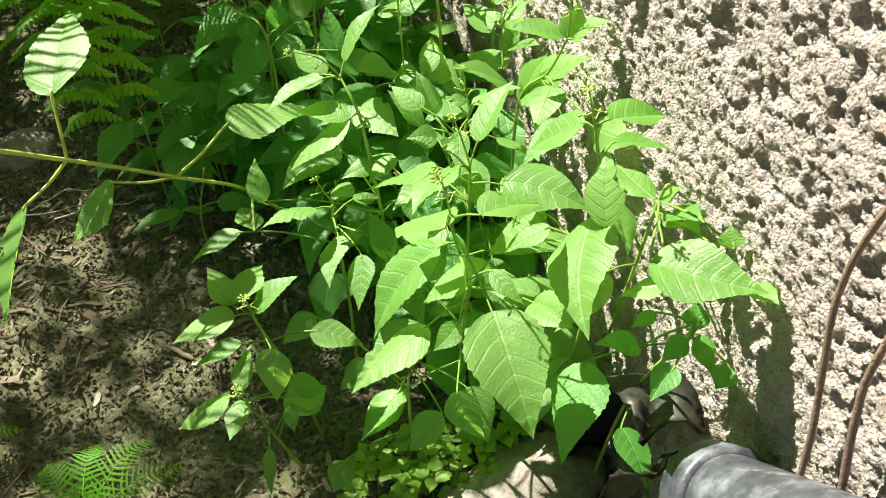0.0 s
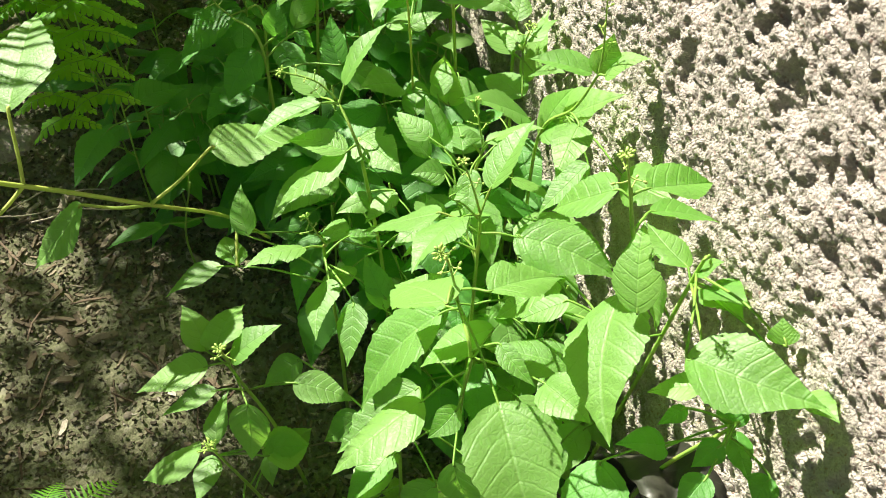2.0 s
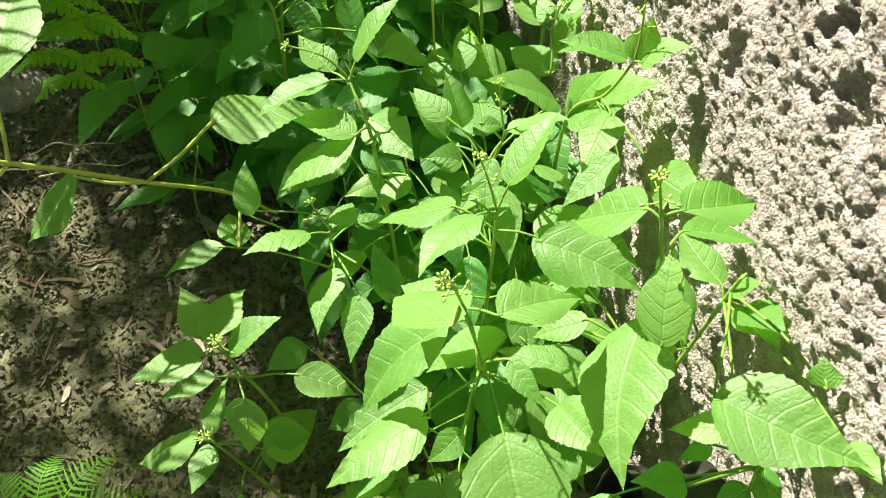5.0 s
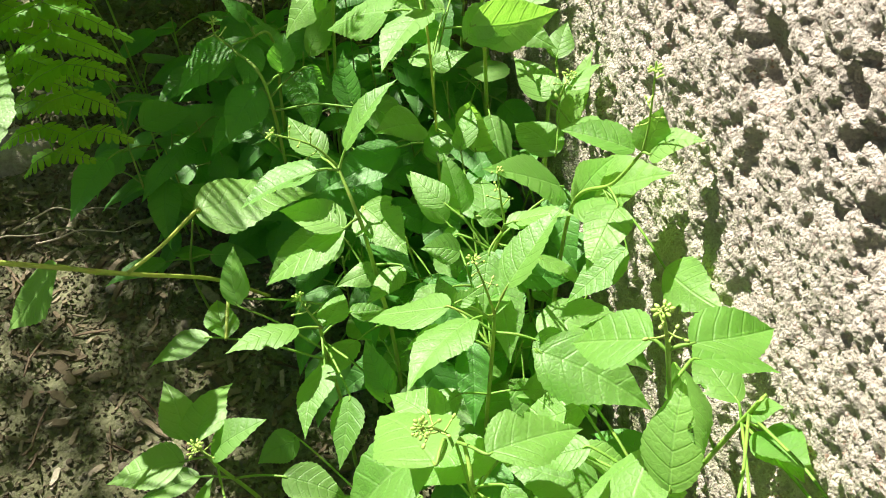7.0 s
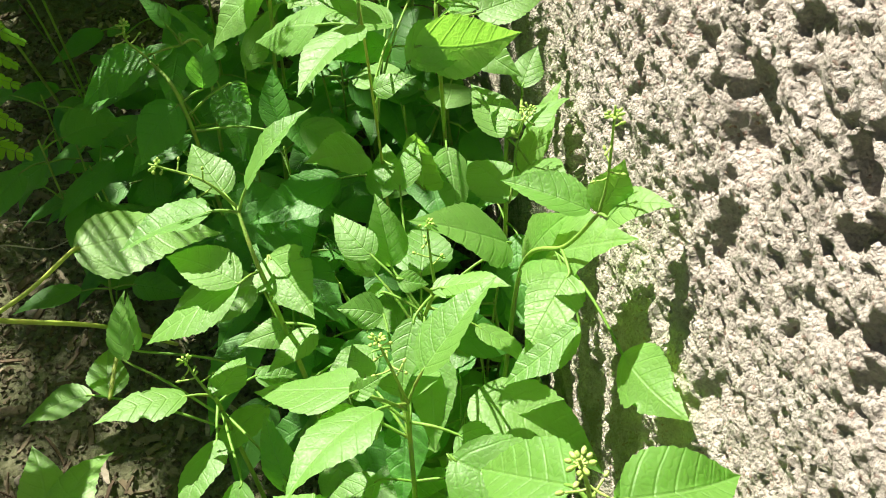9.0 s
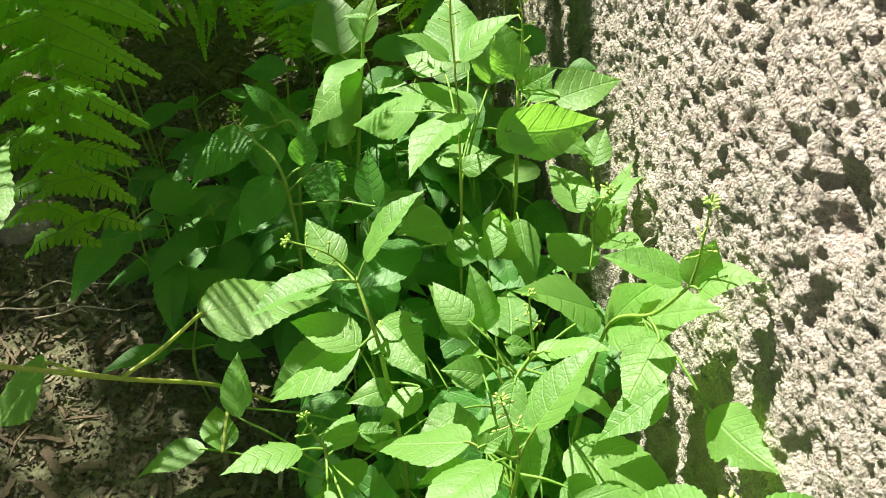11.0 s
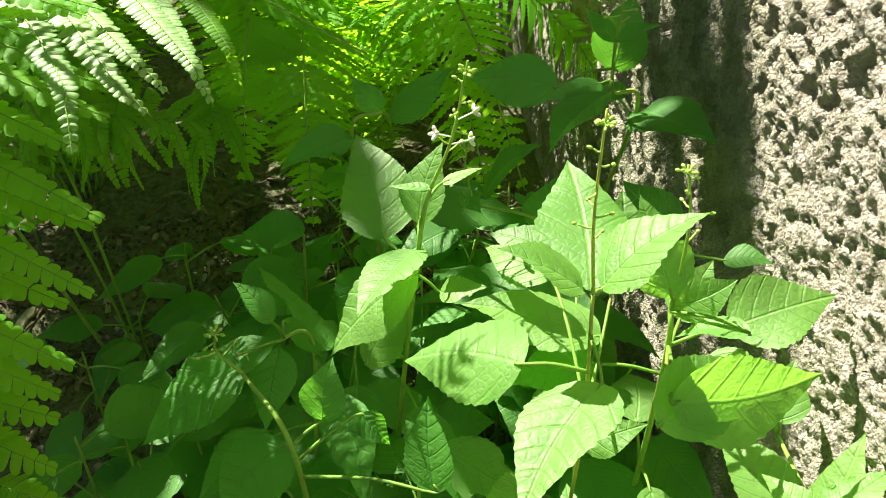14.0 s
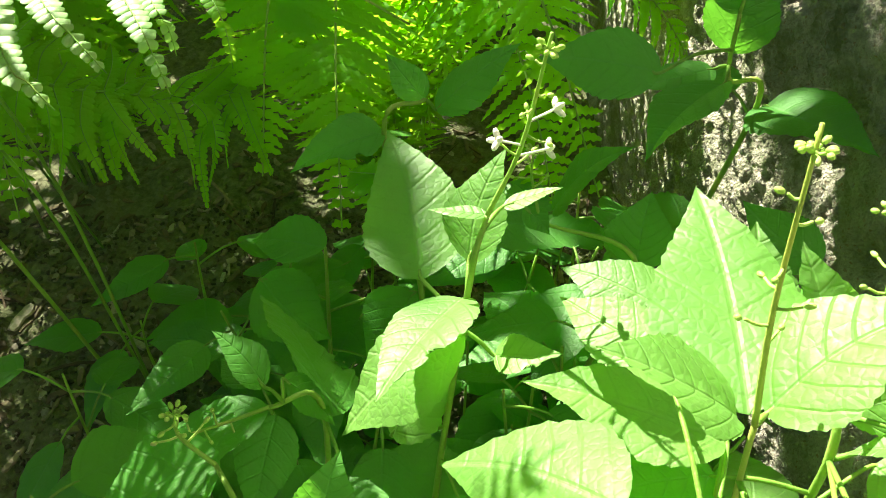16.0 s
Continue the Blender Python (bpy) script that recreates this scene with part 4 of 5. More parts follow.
herb = Herb("sunlit green herb with yellow buds and pale leaves", [(0.095, 0.570, 0.000), (0.090, 0.552, 0.180), (0.078, 0.543, 0.320), (0.073, 0.548, 0.349), (0.066, 0.569, 0.364)])
herb.leaf((0.062, 0.598, 0.263), (0.005, 0.568, 0.255), 0.041, -4, fold=0.42)
herb.spike([(0.066, 0.569, 0.364), (0.052, 0.574, 0.379), (0.027, 0.580, 0.387)])
herb.leaf((0.054, 0.566, 0.365), (0.004, 0.561, 0.345), 0.033, 14, fold=0.29)
herb.leaf((0.072, 0.572, 0.373), (0.107, 0.592, 0.407), 0.031, -26, fold=0.31)
herb.leaf((0.057, 0.592, 0.349), (0.038, 0.629, 0.353), 0.024, 9, fold=-0.04)
herb.leaf((0.078, 0.560, 0.334), (0.101, 0.517, 0.334), 0.033, 24, fold=0.24, bite=0.3)
herb.leaf((0.066, 0.532, 0.348), (0.027, 0.558, 0.343), 0.027, 1)
herb.leaf((0.066, 0.532, 0.348), (0.013, 0.525, 0.313), 0.033, 10)
herb.leaf((0.099, 0.536, 0.299), (0.072, 0.514, 0.292), 0.021, 13)
herb.leaf((0.084, 0.548, 0.283), (0.054, 0.542, 0.278), 0.018, -17)
herb.leaf((-0.012, 0.566, 0.247), (-0.013, 0.591, 0.272), 0.020, -39)
herb.fill(4, 90)
herb.fill(3, 591, 0.58, 0.92, 0.027)

herb = Herb("sunlit green herb with a pair of large leaves", [(0.150, 0.500, 0.000), (0.148, 0.485, 0.160), (0.143, 0.462, 0.314), (0.142, 0.460, 0.345)])
herb.spike([(0.142, 0.460, 0.345), (0.136, 0.462, 0.370), (0.130, 0.466, 0.390)])
herb.leaf((0.129, 0.455, 0.349), (0.087, 0.415, 0.350), 0.035, 28, fold=0.31)
herb.leaf((0.120, 0.476, 0.333), (0.067, 0.497, 0.304), 0.037, 22, fold=0.02)
herb.leaf((0.125, 0.497, 0.303), (0.118, 0.514, 0.314), 0.015, -18)
herb.leaf((0.118, 0.447, 0.377), (0.132, 0.452, 0.382), 0.010, 24, bite=0.3)
herb.leaf((0.149, 0.464, 0.361), (0.185, 0.493, 0.389), 0.032, -31, fold=0.28)
herb.leaf((0.164, 0.451, 0.326), (0.190, 0.433, 0.324), 0.024, 28)
herb.leaf((0.136, 0.531, 0.312), (0.111, 0.537, 0.313), 0.020, -33)
herb.fill(4, 101)
herb.fill(3, 602, 0.58, 0.92, 0.027)

herb = Herb("green herb with crinkled leaves and budding top", [(0.150, 0.590, 0.000), (0.148, 0.570, 0.180), (0.160, 0.535, 0.310), (0.163, 0.529, 0.335)])
herb.leaf((0.164, 0.508, 0.363), (0.193, 0.495, 0.378), 0.021, -16, fold=0.24)
herb.leaf((0.133, 0.567, 0.317), (0.113, 0.598, 0.321), 0.021, -11, fold=0.02)
herb.leaf((0.135, 0.708, 0.257), (0.094, 0.673, 0.287), 0.035, -24, fold=0.42)
herb.spike([(0.163, 0.529, 0.335), (0.161, 0.536, 0.352), (0.160, 0.546, 0.369)])
herb.leaf((0.207, 0.558, 0.330), (0.151, 0.545, 0.372), 0.041, -4, fold=0.19)
herb.leaf((0.134, 0.575, 0.290), (0.111, 0.603, 0.314), 0.025, 13)
herb.leaf((0.143, 0.570, 0.303), (0.137, 0.606, 0.327), 0.026, 16, fold=0.39)
herb.leaf((0.143, 0.519, 0.359), (0.158, 0.514, 0.359), 0.011, 35)
herb.leaf((0.159, 0.512, 0.357), (0.186, 0.510, 0.364), 0.016, -10)
herb.leaf((0.090, 0.741, 0.260), (0.139, 0.720, 0.238), 0.033, 11, bite=0.3)
herb.leaf((0.153, 0.628, 0.303), (0.166, 0.662, 0.314), 0.022, -29)
herb.fill(4, 112)
herb.fill(3, 613, 0.58, 0.92, 0.027)

herb = Herb("sunlit herb with spreading leaves touching the wall", [(0.222, 0.580, 0.000), (0.218, 0.570, 0.180), (0.216, 0.559, 0.310), (0.228, 0.530, 0.360), (0.235, 0.516, 0.399)])
herb.spike([(0.235, 0.516, 0.399), (0.237, 0.520, 0.418), (0.233, 0.520, 0.460)])
herb.leaf((0.231, 0.517, 0.400), (0.193, 0.537, 0.403), 0.025, -3, fold=0.42)
herb.leaf((0.237, 0.511, 0.402), (0.259, 0.497, 0.423), 0.023, 6, fold=0.06)
herb.leaf((0.235, 0.516, 0.399), (0.244, 0.523, 0.426), 0.022, 17)
herb.leaf((0.219, 0.557, 0.317), (0.257, 0.515, 0.380), 0.050, 18, fold=0.42)
herb.leaf((0.216, 0.559, 0.310), (0.233, 0.549, 0.363), 0.033, 34)
herb.leaf((0.226, 0.513, 0.360), (0.198, 0.476, 0.350), 0.029, 9, fold=-0.09)
herb.leaf((0.232, 0.500, 0.334), (0.193, 0.485, 0.307), 0.028, 9)
herb.leaf((0.246, 0.476, 0.343), (0.259, 0.427, 0.364), 0.032, 46, fold=-0.14, bite=0.3)
herb.fill(4, 124)
herb.fill(3, 625, 0.58, 0.92, 0.027)

herb = Herb("tallest sunlit green herb with a budding flower spike", [(0.158, 0.740, 0.000), (0.150, 0.710, 0.180), (0.141, 0.684, 0.335), (0.134, 0.682, 0.424)], 0.0013, 0.0007, STALK_GOLD)
herb.leaf((0.143, 0.670, 0.251), (0.150, 0.716, 0.259), 0.026, -16, fold=0.30)
herb.leaf((0.172, 0.670, 0.258), (0.166, 0.663, 0.318), 0.038, -9, fold=0.13)
herb.leaf((0.136, 0.743, 0.374), (0.110, 0.774, 0.368), 0.023, -18, fold=0.16)
herb.spike([(0.134, 0.682, 0.424), (0.131, 0.686, 0.455), (0.132, 0.694, 0.491)], 18, 0, 0.85)
herb.leaf((0.135, 0.660, 0.403), (0.100, 0.614, 0.394), 0.034, 20, fold=0.30)
herb.leaf((0.113, 0.685, 0.386), (0.070, 0.726, 0.345), 0.041, -21, fold=-0.12)
herb.leaf((0.158, 0.729, 0.349), (0.096, 0.749, 0.356), 0.038, 2, fold=0.30)
herb.leaf((0.135, 0.687, 0.421), (0.140, 0.760, 0.425), 0.040, -5, arch=0.02, fold=0.16)
herb.leaf((0.138, 0.686, 0.422), (0.174, 0.694, 0.448), 0.032, -12, fold=0.30)
herb.leaf((0.131, 0.684, 0.424), (0.100, 0.690, 0.440), 0.028, 12, fold=0.34)
herb.leaf((0.172, 0.765, 0.345), (0.181, 0.801, 0.377), 0.036, 10, fold=0.2)
herb.leaf((0.161, 0.794, 0.334), (0.120, 0.825, 0.333), 0.032, -14, fold=-0.05)
herb.leaf((0.141, 0.684, 0.335), (0.169, 0.686, 0.344), 0.017, 20)
herb.fill(4, 136)
herb.fill(3, 637, 0.58, 0.92, 0.027)

herb = Herb("sunlit green herb with broad leaves beside the wall", [(0.210, 0.760, 0.000), (0.198, 0.740, 0.200), (0.186, 0.721, 0.343), (0.185, 0.727, 0.369), (0.186, 0.728, 0.375)])
herb.leaf((0.166, 0.668, 0.380), (0.231, 0.682, 0.375), 0.037, 60, fold=0.16)
herb.spike([(0.186, 0.728, 0.375), (0.185, 0.730, 0.413), (0.183, 0.740, 0.435)])
herb.leaf((0.182, 0.722, 0.380), (0.171, 0.752, 0.412), 0.030, -6, fold=0.12, bite=0.3)
herb.leaf((0.161, 0.664, 0.372), (0.205, 0.694, 0.371), 0.032, 32)
herb.leaf((0.185, 0.727, 0.369), (0.211, 0.727, 0.384), 0.020, 44)
herb.leaf((0.207, 0.699, 0.381), (0.184, 0.715, 0.364), 0.016, 3)
herb.leaf((0.210, 0.720, 0.362), (0.259, 0.728, 0.371), 0.035, 18, fold=0.12)
herb.leaf((0.213, 0.735, 0.327), (0.240, 0.703, 0.323), 0.025, 36)
herb.leaf((0.198, 0.742, 0.345), (0.214, 0.757, 0.368), 0.025, 6)
herb.fill(4, 147)
herb.fill(3, 648, 0.58, 0.92, 0.027)

herb = Herb("green herb half in shade against the wall", [(0.240, 0.690, 0.000), (0.236, 0.680, 0.170), (0.221, 0.650, 0.321), (0.224, 0.636, 0.335), (0.244, 0.714, 0.301)])
herb.leaf((0.232, 0.629, 0.317), (0.246, 0.596, 0.339), 0.025, 7, fold=0.10)
herb.leaf((0.216, 0.605, 0.312), (0.198, 0.655, 0.298), 0.033, -4, fold=-0.14)
herb.spike([(0.224, 0.636, 0.335), (0.225, 0.630, 0.353), (0.228, 0.630, 0.362)])
herb.leaf((0.241, 0.705, 0.312), (0.256, 0.733, 0.324), 0.023, -3, fold=0.14)
herb.leaf((0.232, 0.642, 0.295), (0.259, 0.677, 0.341), 0.032, -38)
herb.leaf((0.230, 0.643, 0.336), (0.259, 0.656, 0.345), 0.021, -16, bite=0.3)
herb.leaf((0.224, 0.636, 0.335), (0.211, 0.665, 0.335), 0.018, -14)
herb.leaf((0.221, 0.650, 0.321), (0.205, 0.697, 0.325), 0.028, -9)
herb.fill(4, 156)
herb.fill(3, 657, 0.58, 0.92, 0.027)

herb = Herb("herb in dappled shade with white blossoms on a tall spike", [(0.065, 0.800, 0.000), (0.068, 0.795, 0.180), (0.080, 0.779, 0.362), (0.086, 0.785, 0.394)])
herb.leaf((0.079, 0.767, 0.359), (0.036, 0.758, 0.315), 0.037, -7, fold=0.04)
herb.spike([(0.086, 0.785, 0.394), (0.095, 0.785, 0.421), (0.100, 0.781, 0.460)], 16, 3)
herb.leaf((0.065, 0.794, 0.357), (0.052, 0.865, 0.372), 0.040, -10, fold=-0.05)
herb.leaf((0.081, 0.790, 0.369), (0.094, 0.813, 0.400), 0.024, -11, fold=-0.07)
herb.leaf((0.079, 0.780, 0.362), (0.051, 0.734, 0.365), 0.030, 20, fold=0.39, bite=0.5)
herb.leaf((0.052, 0.784, 0.278), (0.084, 0.803, 0.322), 0.033, -5)
herb.leaf((0.092, 0.795, 0.389), (0.111, 0.795, 0.397), 0.009, -3)
herb.leaf((0.086, 0.785, 0.394), (0.067, 0.792, 0.391), 0.007, 2)
herb.leaf((0.090, 0.774, 0.339), (0.112, 0.764, 0.351), 0.015, 21, bite=0.5)
herb.fill(4, 167)

herb = Herb("herb with rounded leaves in the shade of the ferns", [(0.215, 0.960, 0.000), (0.212, 0.945, 0.200), (0.224, 0.921, 0.346), (0.208, 0.923, 0.358), (0.200, 0.910, 0.398)], leaf=LEAF_SHADE)
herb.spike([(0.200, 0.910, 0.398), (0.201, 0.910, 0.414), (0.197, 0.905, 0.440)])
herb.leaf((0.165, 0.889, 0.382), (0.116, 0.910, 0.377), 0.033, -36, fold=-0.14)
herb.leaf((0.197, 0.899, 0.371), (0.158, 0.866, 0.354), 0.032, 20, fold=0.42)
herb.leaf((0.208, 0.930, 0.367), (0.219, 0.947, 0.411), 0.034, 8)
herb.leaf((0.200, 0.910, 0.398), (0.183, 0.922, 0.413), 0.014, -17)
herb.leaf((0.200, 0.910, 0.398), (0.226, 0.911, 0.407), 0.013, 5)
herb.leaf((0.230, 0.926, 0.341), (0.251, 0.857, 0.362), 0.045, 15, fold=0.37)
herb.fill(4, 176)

herb = Herb("shaded herb below the ferns", [(0.060, 0.940, 0.000), (0.065, 0.930, 0.200), (0.049, 0.890, 0.351), (0.067, 0.907, 0.358)], leaf=LEAF_SHADE)
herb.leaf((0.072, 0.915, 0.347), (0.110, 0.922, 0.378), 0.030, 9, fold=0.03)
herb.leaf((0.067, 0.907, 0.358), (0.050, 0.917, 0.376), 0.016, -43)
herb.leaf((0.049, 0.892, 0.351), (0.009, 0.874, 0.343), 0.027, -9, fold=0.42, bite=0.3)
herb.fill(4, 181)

herb = Herb("shaded herb with broad dull leaves", [(0.150, 0.900, 0.000), (0.150, 0.880, 0.180), (0.159, 0.848, 0.309), (0.119, 0.875, 0.313)], leaf=LEAF_SHADE)
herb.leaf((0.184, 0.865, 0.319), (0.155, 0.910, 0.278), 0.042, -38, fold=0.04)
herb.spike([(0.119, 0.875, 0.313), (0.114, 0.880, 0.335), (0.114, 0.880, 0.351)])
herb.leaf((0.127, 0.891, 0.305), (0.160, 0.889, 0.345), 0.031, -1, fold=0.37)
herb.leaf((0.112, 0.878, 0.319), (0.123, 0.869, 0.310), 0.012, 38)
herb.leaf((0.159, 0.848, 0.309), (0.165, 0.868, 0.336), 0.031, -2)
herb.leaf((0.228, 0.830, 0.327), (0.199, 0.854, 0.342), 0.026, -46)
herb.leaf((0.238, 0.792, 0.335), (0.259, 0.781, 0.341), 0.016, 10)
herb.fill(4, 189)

herb = Herb("dark green herb in deep shade over leaf litter", [(0.020, 0.820, 0.000), (0.018, 0.800, 0.160), (0.025, 0.789, 0.292), (0.007, 0.778, 0.306)], leaf=LEAF_SHADE)
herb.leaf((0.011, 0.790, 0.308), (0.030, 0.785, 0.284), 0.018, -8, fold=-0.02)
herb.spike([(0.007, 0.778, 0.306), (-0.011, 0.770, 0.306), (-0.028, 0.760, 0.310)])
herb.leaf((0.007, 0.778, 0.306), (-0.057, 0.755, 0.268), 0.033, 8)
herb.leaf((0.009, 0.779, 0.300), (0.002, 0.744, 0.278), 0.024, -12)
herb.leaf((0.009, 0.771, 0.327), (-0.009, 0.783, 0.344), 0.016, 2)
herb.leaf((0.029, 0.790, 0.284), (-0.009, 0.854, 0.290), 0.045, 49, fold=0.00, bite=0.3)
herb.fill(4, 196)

herb = Herb("dark green herb in deep shade under the fern", [(0.020, 0.760, 0.000), (0.020, 0.740, 0.160), (0.020, 0.705, 0.317), (-0.002, 0.737, 0.330)], leaf=LEAF_SHADE)
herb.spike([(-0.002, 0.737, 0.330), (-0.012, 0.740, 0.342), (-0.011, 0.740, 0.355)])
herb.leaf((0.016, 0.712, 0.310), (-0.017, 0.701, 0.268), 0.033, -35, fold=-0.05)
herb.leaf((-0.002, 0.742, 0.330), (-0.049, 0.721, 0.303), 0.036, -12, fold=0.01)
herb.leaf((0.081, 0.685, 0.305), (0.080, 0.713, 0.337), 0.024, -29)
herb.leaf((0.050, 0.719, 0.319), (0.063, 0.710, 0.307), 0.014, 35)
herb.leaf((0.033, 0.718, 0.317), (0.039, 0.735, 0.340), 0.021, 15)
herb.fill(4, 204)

herb = Herb("dark green herb in shade at the edge of the clump", [(0.000, 0.960, 0.000), (0.005, 0.950, 0.140), (0.012, 0.930, 0.248)], leaf=LEAF_SHADE)
herb.leaf((0.012, 0.930, 0.248), (-0.034, 0.956, 0.231), 0.032, -13)
herb.leaf((-0.031, 0.946, 0.209), (0.010, 0.925, 0.178), 0.046, 39)
herb.leaf((0.060, 0.944, 0.199), (0.031, 0.917, 0.167), 0.046, -31)
herb.fill(4, 209)

herb = Herb("low green herb with pale leaves near the stone", [(0.075, 0.425, 0.000), (0.075, 0.415, 0.080), (0.078, 0.420, 0.150), (0.091, 0.395, 0.215)])
herb.leaf((0.091, 0.412, 0.225), (0.026, 0.392, 0.190), 0.044, 2, bite=0.3)
herb.leaf((0.064, 0.395, 0.168), (0.024, 0.370, 0.148), 0.030, 6, fold=-0.11)
herb.leaf((0.116, 0.376, 0.180), (0.124, 0.338, 0.150), 0.036, 17)
herb.leaf((0.093, 0.365, 0.166), (0.062, 0.356, 0.136), 0.027, -14, fold=0.27)
herb.leaf((0.011, 0.497, 0.160), (-0.024, 0.497, 0.130), 0.026, -28)
herb.leaf((0.049, 0.450, 0.140), (0.018, 0.448, 0.110), 0.025, -27)
herb.leaf((0.009, 0.388, 0.090), (-0.006, 0.377, 0.060), 0.025, -23)
herb.fill(0, 218)

herb = Herb("herb with a long leaning yellow stem and large leaves", [(-0.420, 0.440, 0.000), (-0.380, 0.460, 0.250), (-0.290, 0.495, 0.400), (-0.214, 0.519, 0.396), (-0.145, 0.540, 0.351), (-0.077, 0.560, 0.298), (-0.030, 0.580, 0.255), (0.000, 0.600, 0.200)], 0.0023, 0.0013, STALK_GOLD, petiole=0.0014)
herb.leaf((-0.025, 0.538, 0.242), (-0.033, 0.579, 0.233), 0.024, 14, fold=0.42)
herb.leaf((-0.145, 0.572, 0.387), (-0.129, 0.663, 0.400), 0.056, -17, fold=0.20, node=(-0.145, 0.540, 0.351))
herb.leaf((-0.131, 0.592, 0.277), (-0.180, 0.576, 0.232), 0.041, 0, fold=0.17, node=(-0.077, 0.560, 0.298))
herb.leaf((-0.177, 0.511, 0.340), (-0.207, 0.444, 0.286), 0.055, 44, fold=0.15, bite=0.3, node=(-0.145, 0.540, 0.351))
herb.leaf((-0.029, 0.584, 0.322), (0.048, 0.603, 0.306), 0.052, -2, fold=0.03, node=(-0.077, 0.560, 0.298))

# ---- low growth between the taller herbs ----
rnd = random.Random(11)
for row in range(46):
    y = 0.475 + 0.0125 * row
    x = rnd.uniform((0.10 if y < 0.6 else 0.03) + 0.04 * (row % 3), 0.235)
    hgt = rnd.uniform(0.11, 0.19) if y < 0.6 else rnd.uniform(0.15, 0.25)
    root = (x, y, 0.0)
    # Front rows keep the lighter LEAF; rows behind take the shade-coloured copy.
    herb = Herb("low green herb in the shade of taller ones", [root, (x + rnd.uniform(-0.01, 0.01), y - 0.01, hgt * 0.5), (x + rnd.uniform(-0.02, 0.02), y - 0.02, hgt)], 0.0014, 0.0008, leaf=LEAF if y < 0.6 else LEAF_SHADE)
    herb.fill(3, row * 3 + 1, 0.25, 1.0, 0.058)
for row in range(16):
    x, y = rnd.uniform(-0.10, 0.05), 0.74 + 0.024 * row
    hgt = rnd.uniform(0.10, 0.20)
    herb = Herb("dark green herb in deep shade", [(x, y, 0.0), (x, y - 0.01, hgt * 0.5), (x + rnd.uniform(-0.02, 0.02), y - 0.02, hgt)], 0.0014, 0.0008, leaf=LEAF_SHADE)
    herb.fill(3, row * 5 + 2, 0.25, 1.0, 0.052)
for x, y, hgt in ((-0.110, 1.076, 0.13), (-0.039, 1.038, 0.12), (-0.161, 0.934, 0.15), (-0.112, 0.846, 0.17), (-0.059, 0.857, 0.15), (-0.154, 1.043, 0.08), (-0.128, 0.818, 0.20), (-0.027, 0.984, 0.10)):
    herb = Herb("dark green herb in deep shade", [(x, y, 0.0), (x, y - 0.005, hgt * 0.5), (x + 0.004, y - 0.01, hgt)], 0.0014, 0.0008, leaf=LEAF_SHADE)
    herb.fill(2, int(hgt * 900 + x * 3000), 0.5, 1.0, 0.06)
for row in range(58):
    x, y, hgt = rnd.uniform(0.005, 0.175), rnd.uniform(0.365, 0.425), rnd.uniform(0.022, 0.055)
    herb = Herb("seedling with small round green leaves on the soil", [(x, y, 0.0), (x, y, 0.5 * hgt), (x, y, hgt)], 0.0006, 0.0004, leaf=LEAF_YOUNG, name="seedling", group="seedlings")
    for k in range(4):
        ang, ln = k * 1.57 + row + rnd.uniform(-0.3, 0.3), rnd.uniform(0.010, 0.019)
        d = Vector((math.cos(ang), math.sin(ang), rnd.uniform(-0.15, 0.35)))
        herb.leaf(Vector((x, y, hgt)) + d * 0.003, Vector((x, y, hgt)) + d * ln, ln * rnd.uniform(0.62, 0.80), rnd.uniform(-20, 20), low=True, stem=False)

# Low leaves are thinned here to fit the camera's view.
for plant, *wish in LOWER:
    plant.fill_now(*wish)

# ---- litter on the soil ----
def litter(name, count, seed, label, material, length, width, thick, area, flat=0.35, thin=0.0):
    """Many loose bits as one object: bent, tapered slivers that lie on the soil."""
    rnd = random.Random(seed)
    verts, faces = [], []
    for _ in range(count):
        x, y = rnd.uniform(area[0], area[1]), area[2] + (area[3] - area[2]) * rnd.random() ** 1.2
        if x > 0.235 or (x < -0.03 and y < 0.66 and rnd.random() < thin):
            continue
        z = float(ground_height(np.array([x]), np.array([y]))[0])
        ln, wd, th = rnd.uniform(*length), rnd.uniform(*width), rnd.uniform(*thick)
        m = pose(x, y, z + th * 0.6 + rnd.random() ** 3 * 0.003, rnd.gauss(0, 40 * flat), rnd.gauss(0, 40 * flat), rnd.uniform(0, 360))
        k, bend = len(verts), rnd.uniform(-0.15, 0.15)
        for i, t in enumerate((-0.5, -0.1, 0.3, 0.5)):
            w2 = wd * (0.5 if i in (1, 2) else rnd.uniform(0.12, 0.45))
            lift = bend * ln * (1 - 4 * t * t)
            side = rnd.uniform(-0.2, 0.2) * wd
            for sy, sz in ((-1, -0.5), (1, -0.5), (1, 0.5), (-1, 0.5)):
                verts.append(m @ Vector((t * ln, sy * w2 + side, sz * th + lift)))
        for i in range(3):
            for j in range(4):
                n = (j + 1) % 4
                faces.append((k + 4 * i + j, k + 4 * i + n, k + 4 * i + 4 + n, k + 4 * i + 4 + j))
        faces += [(k + 3, k + 2, k + 1, k), (k + 12, k + 13, k + 14, k + 15)]
    return tagged(mesh_part(name, verts, faces, material, smooth=False), label, "litter", kind="stuff")


litter("wood_chips", 3400, 1, "brown and grey wood chips strewn on the soil", CHIPS, (0.006, 0.020), (0.002, 0.006), (0.001, 0.003), (-0.75, 0.25, 0.27, 1.5), thin=0.75)
litter("soil_crumbs", 20000, 2, "dark crumbs of soil and grit", DEBRIS, (0.0018, 0.0058), (0.0012, 0.0036), (0.001, 0.0024), (-0.55, 0.25, 0.27, 1.25), 0.5)
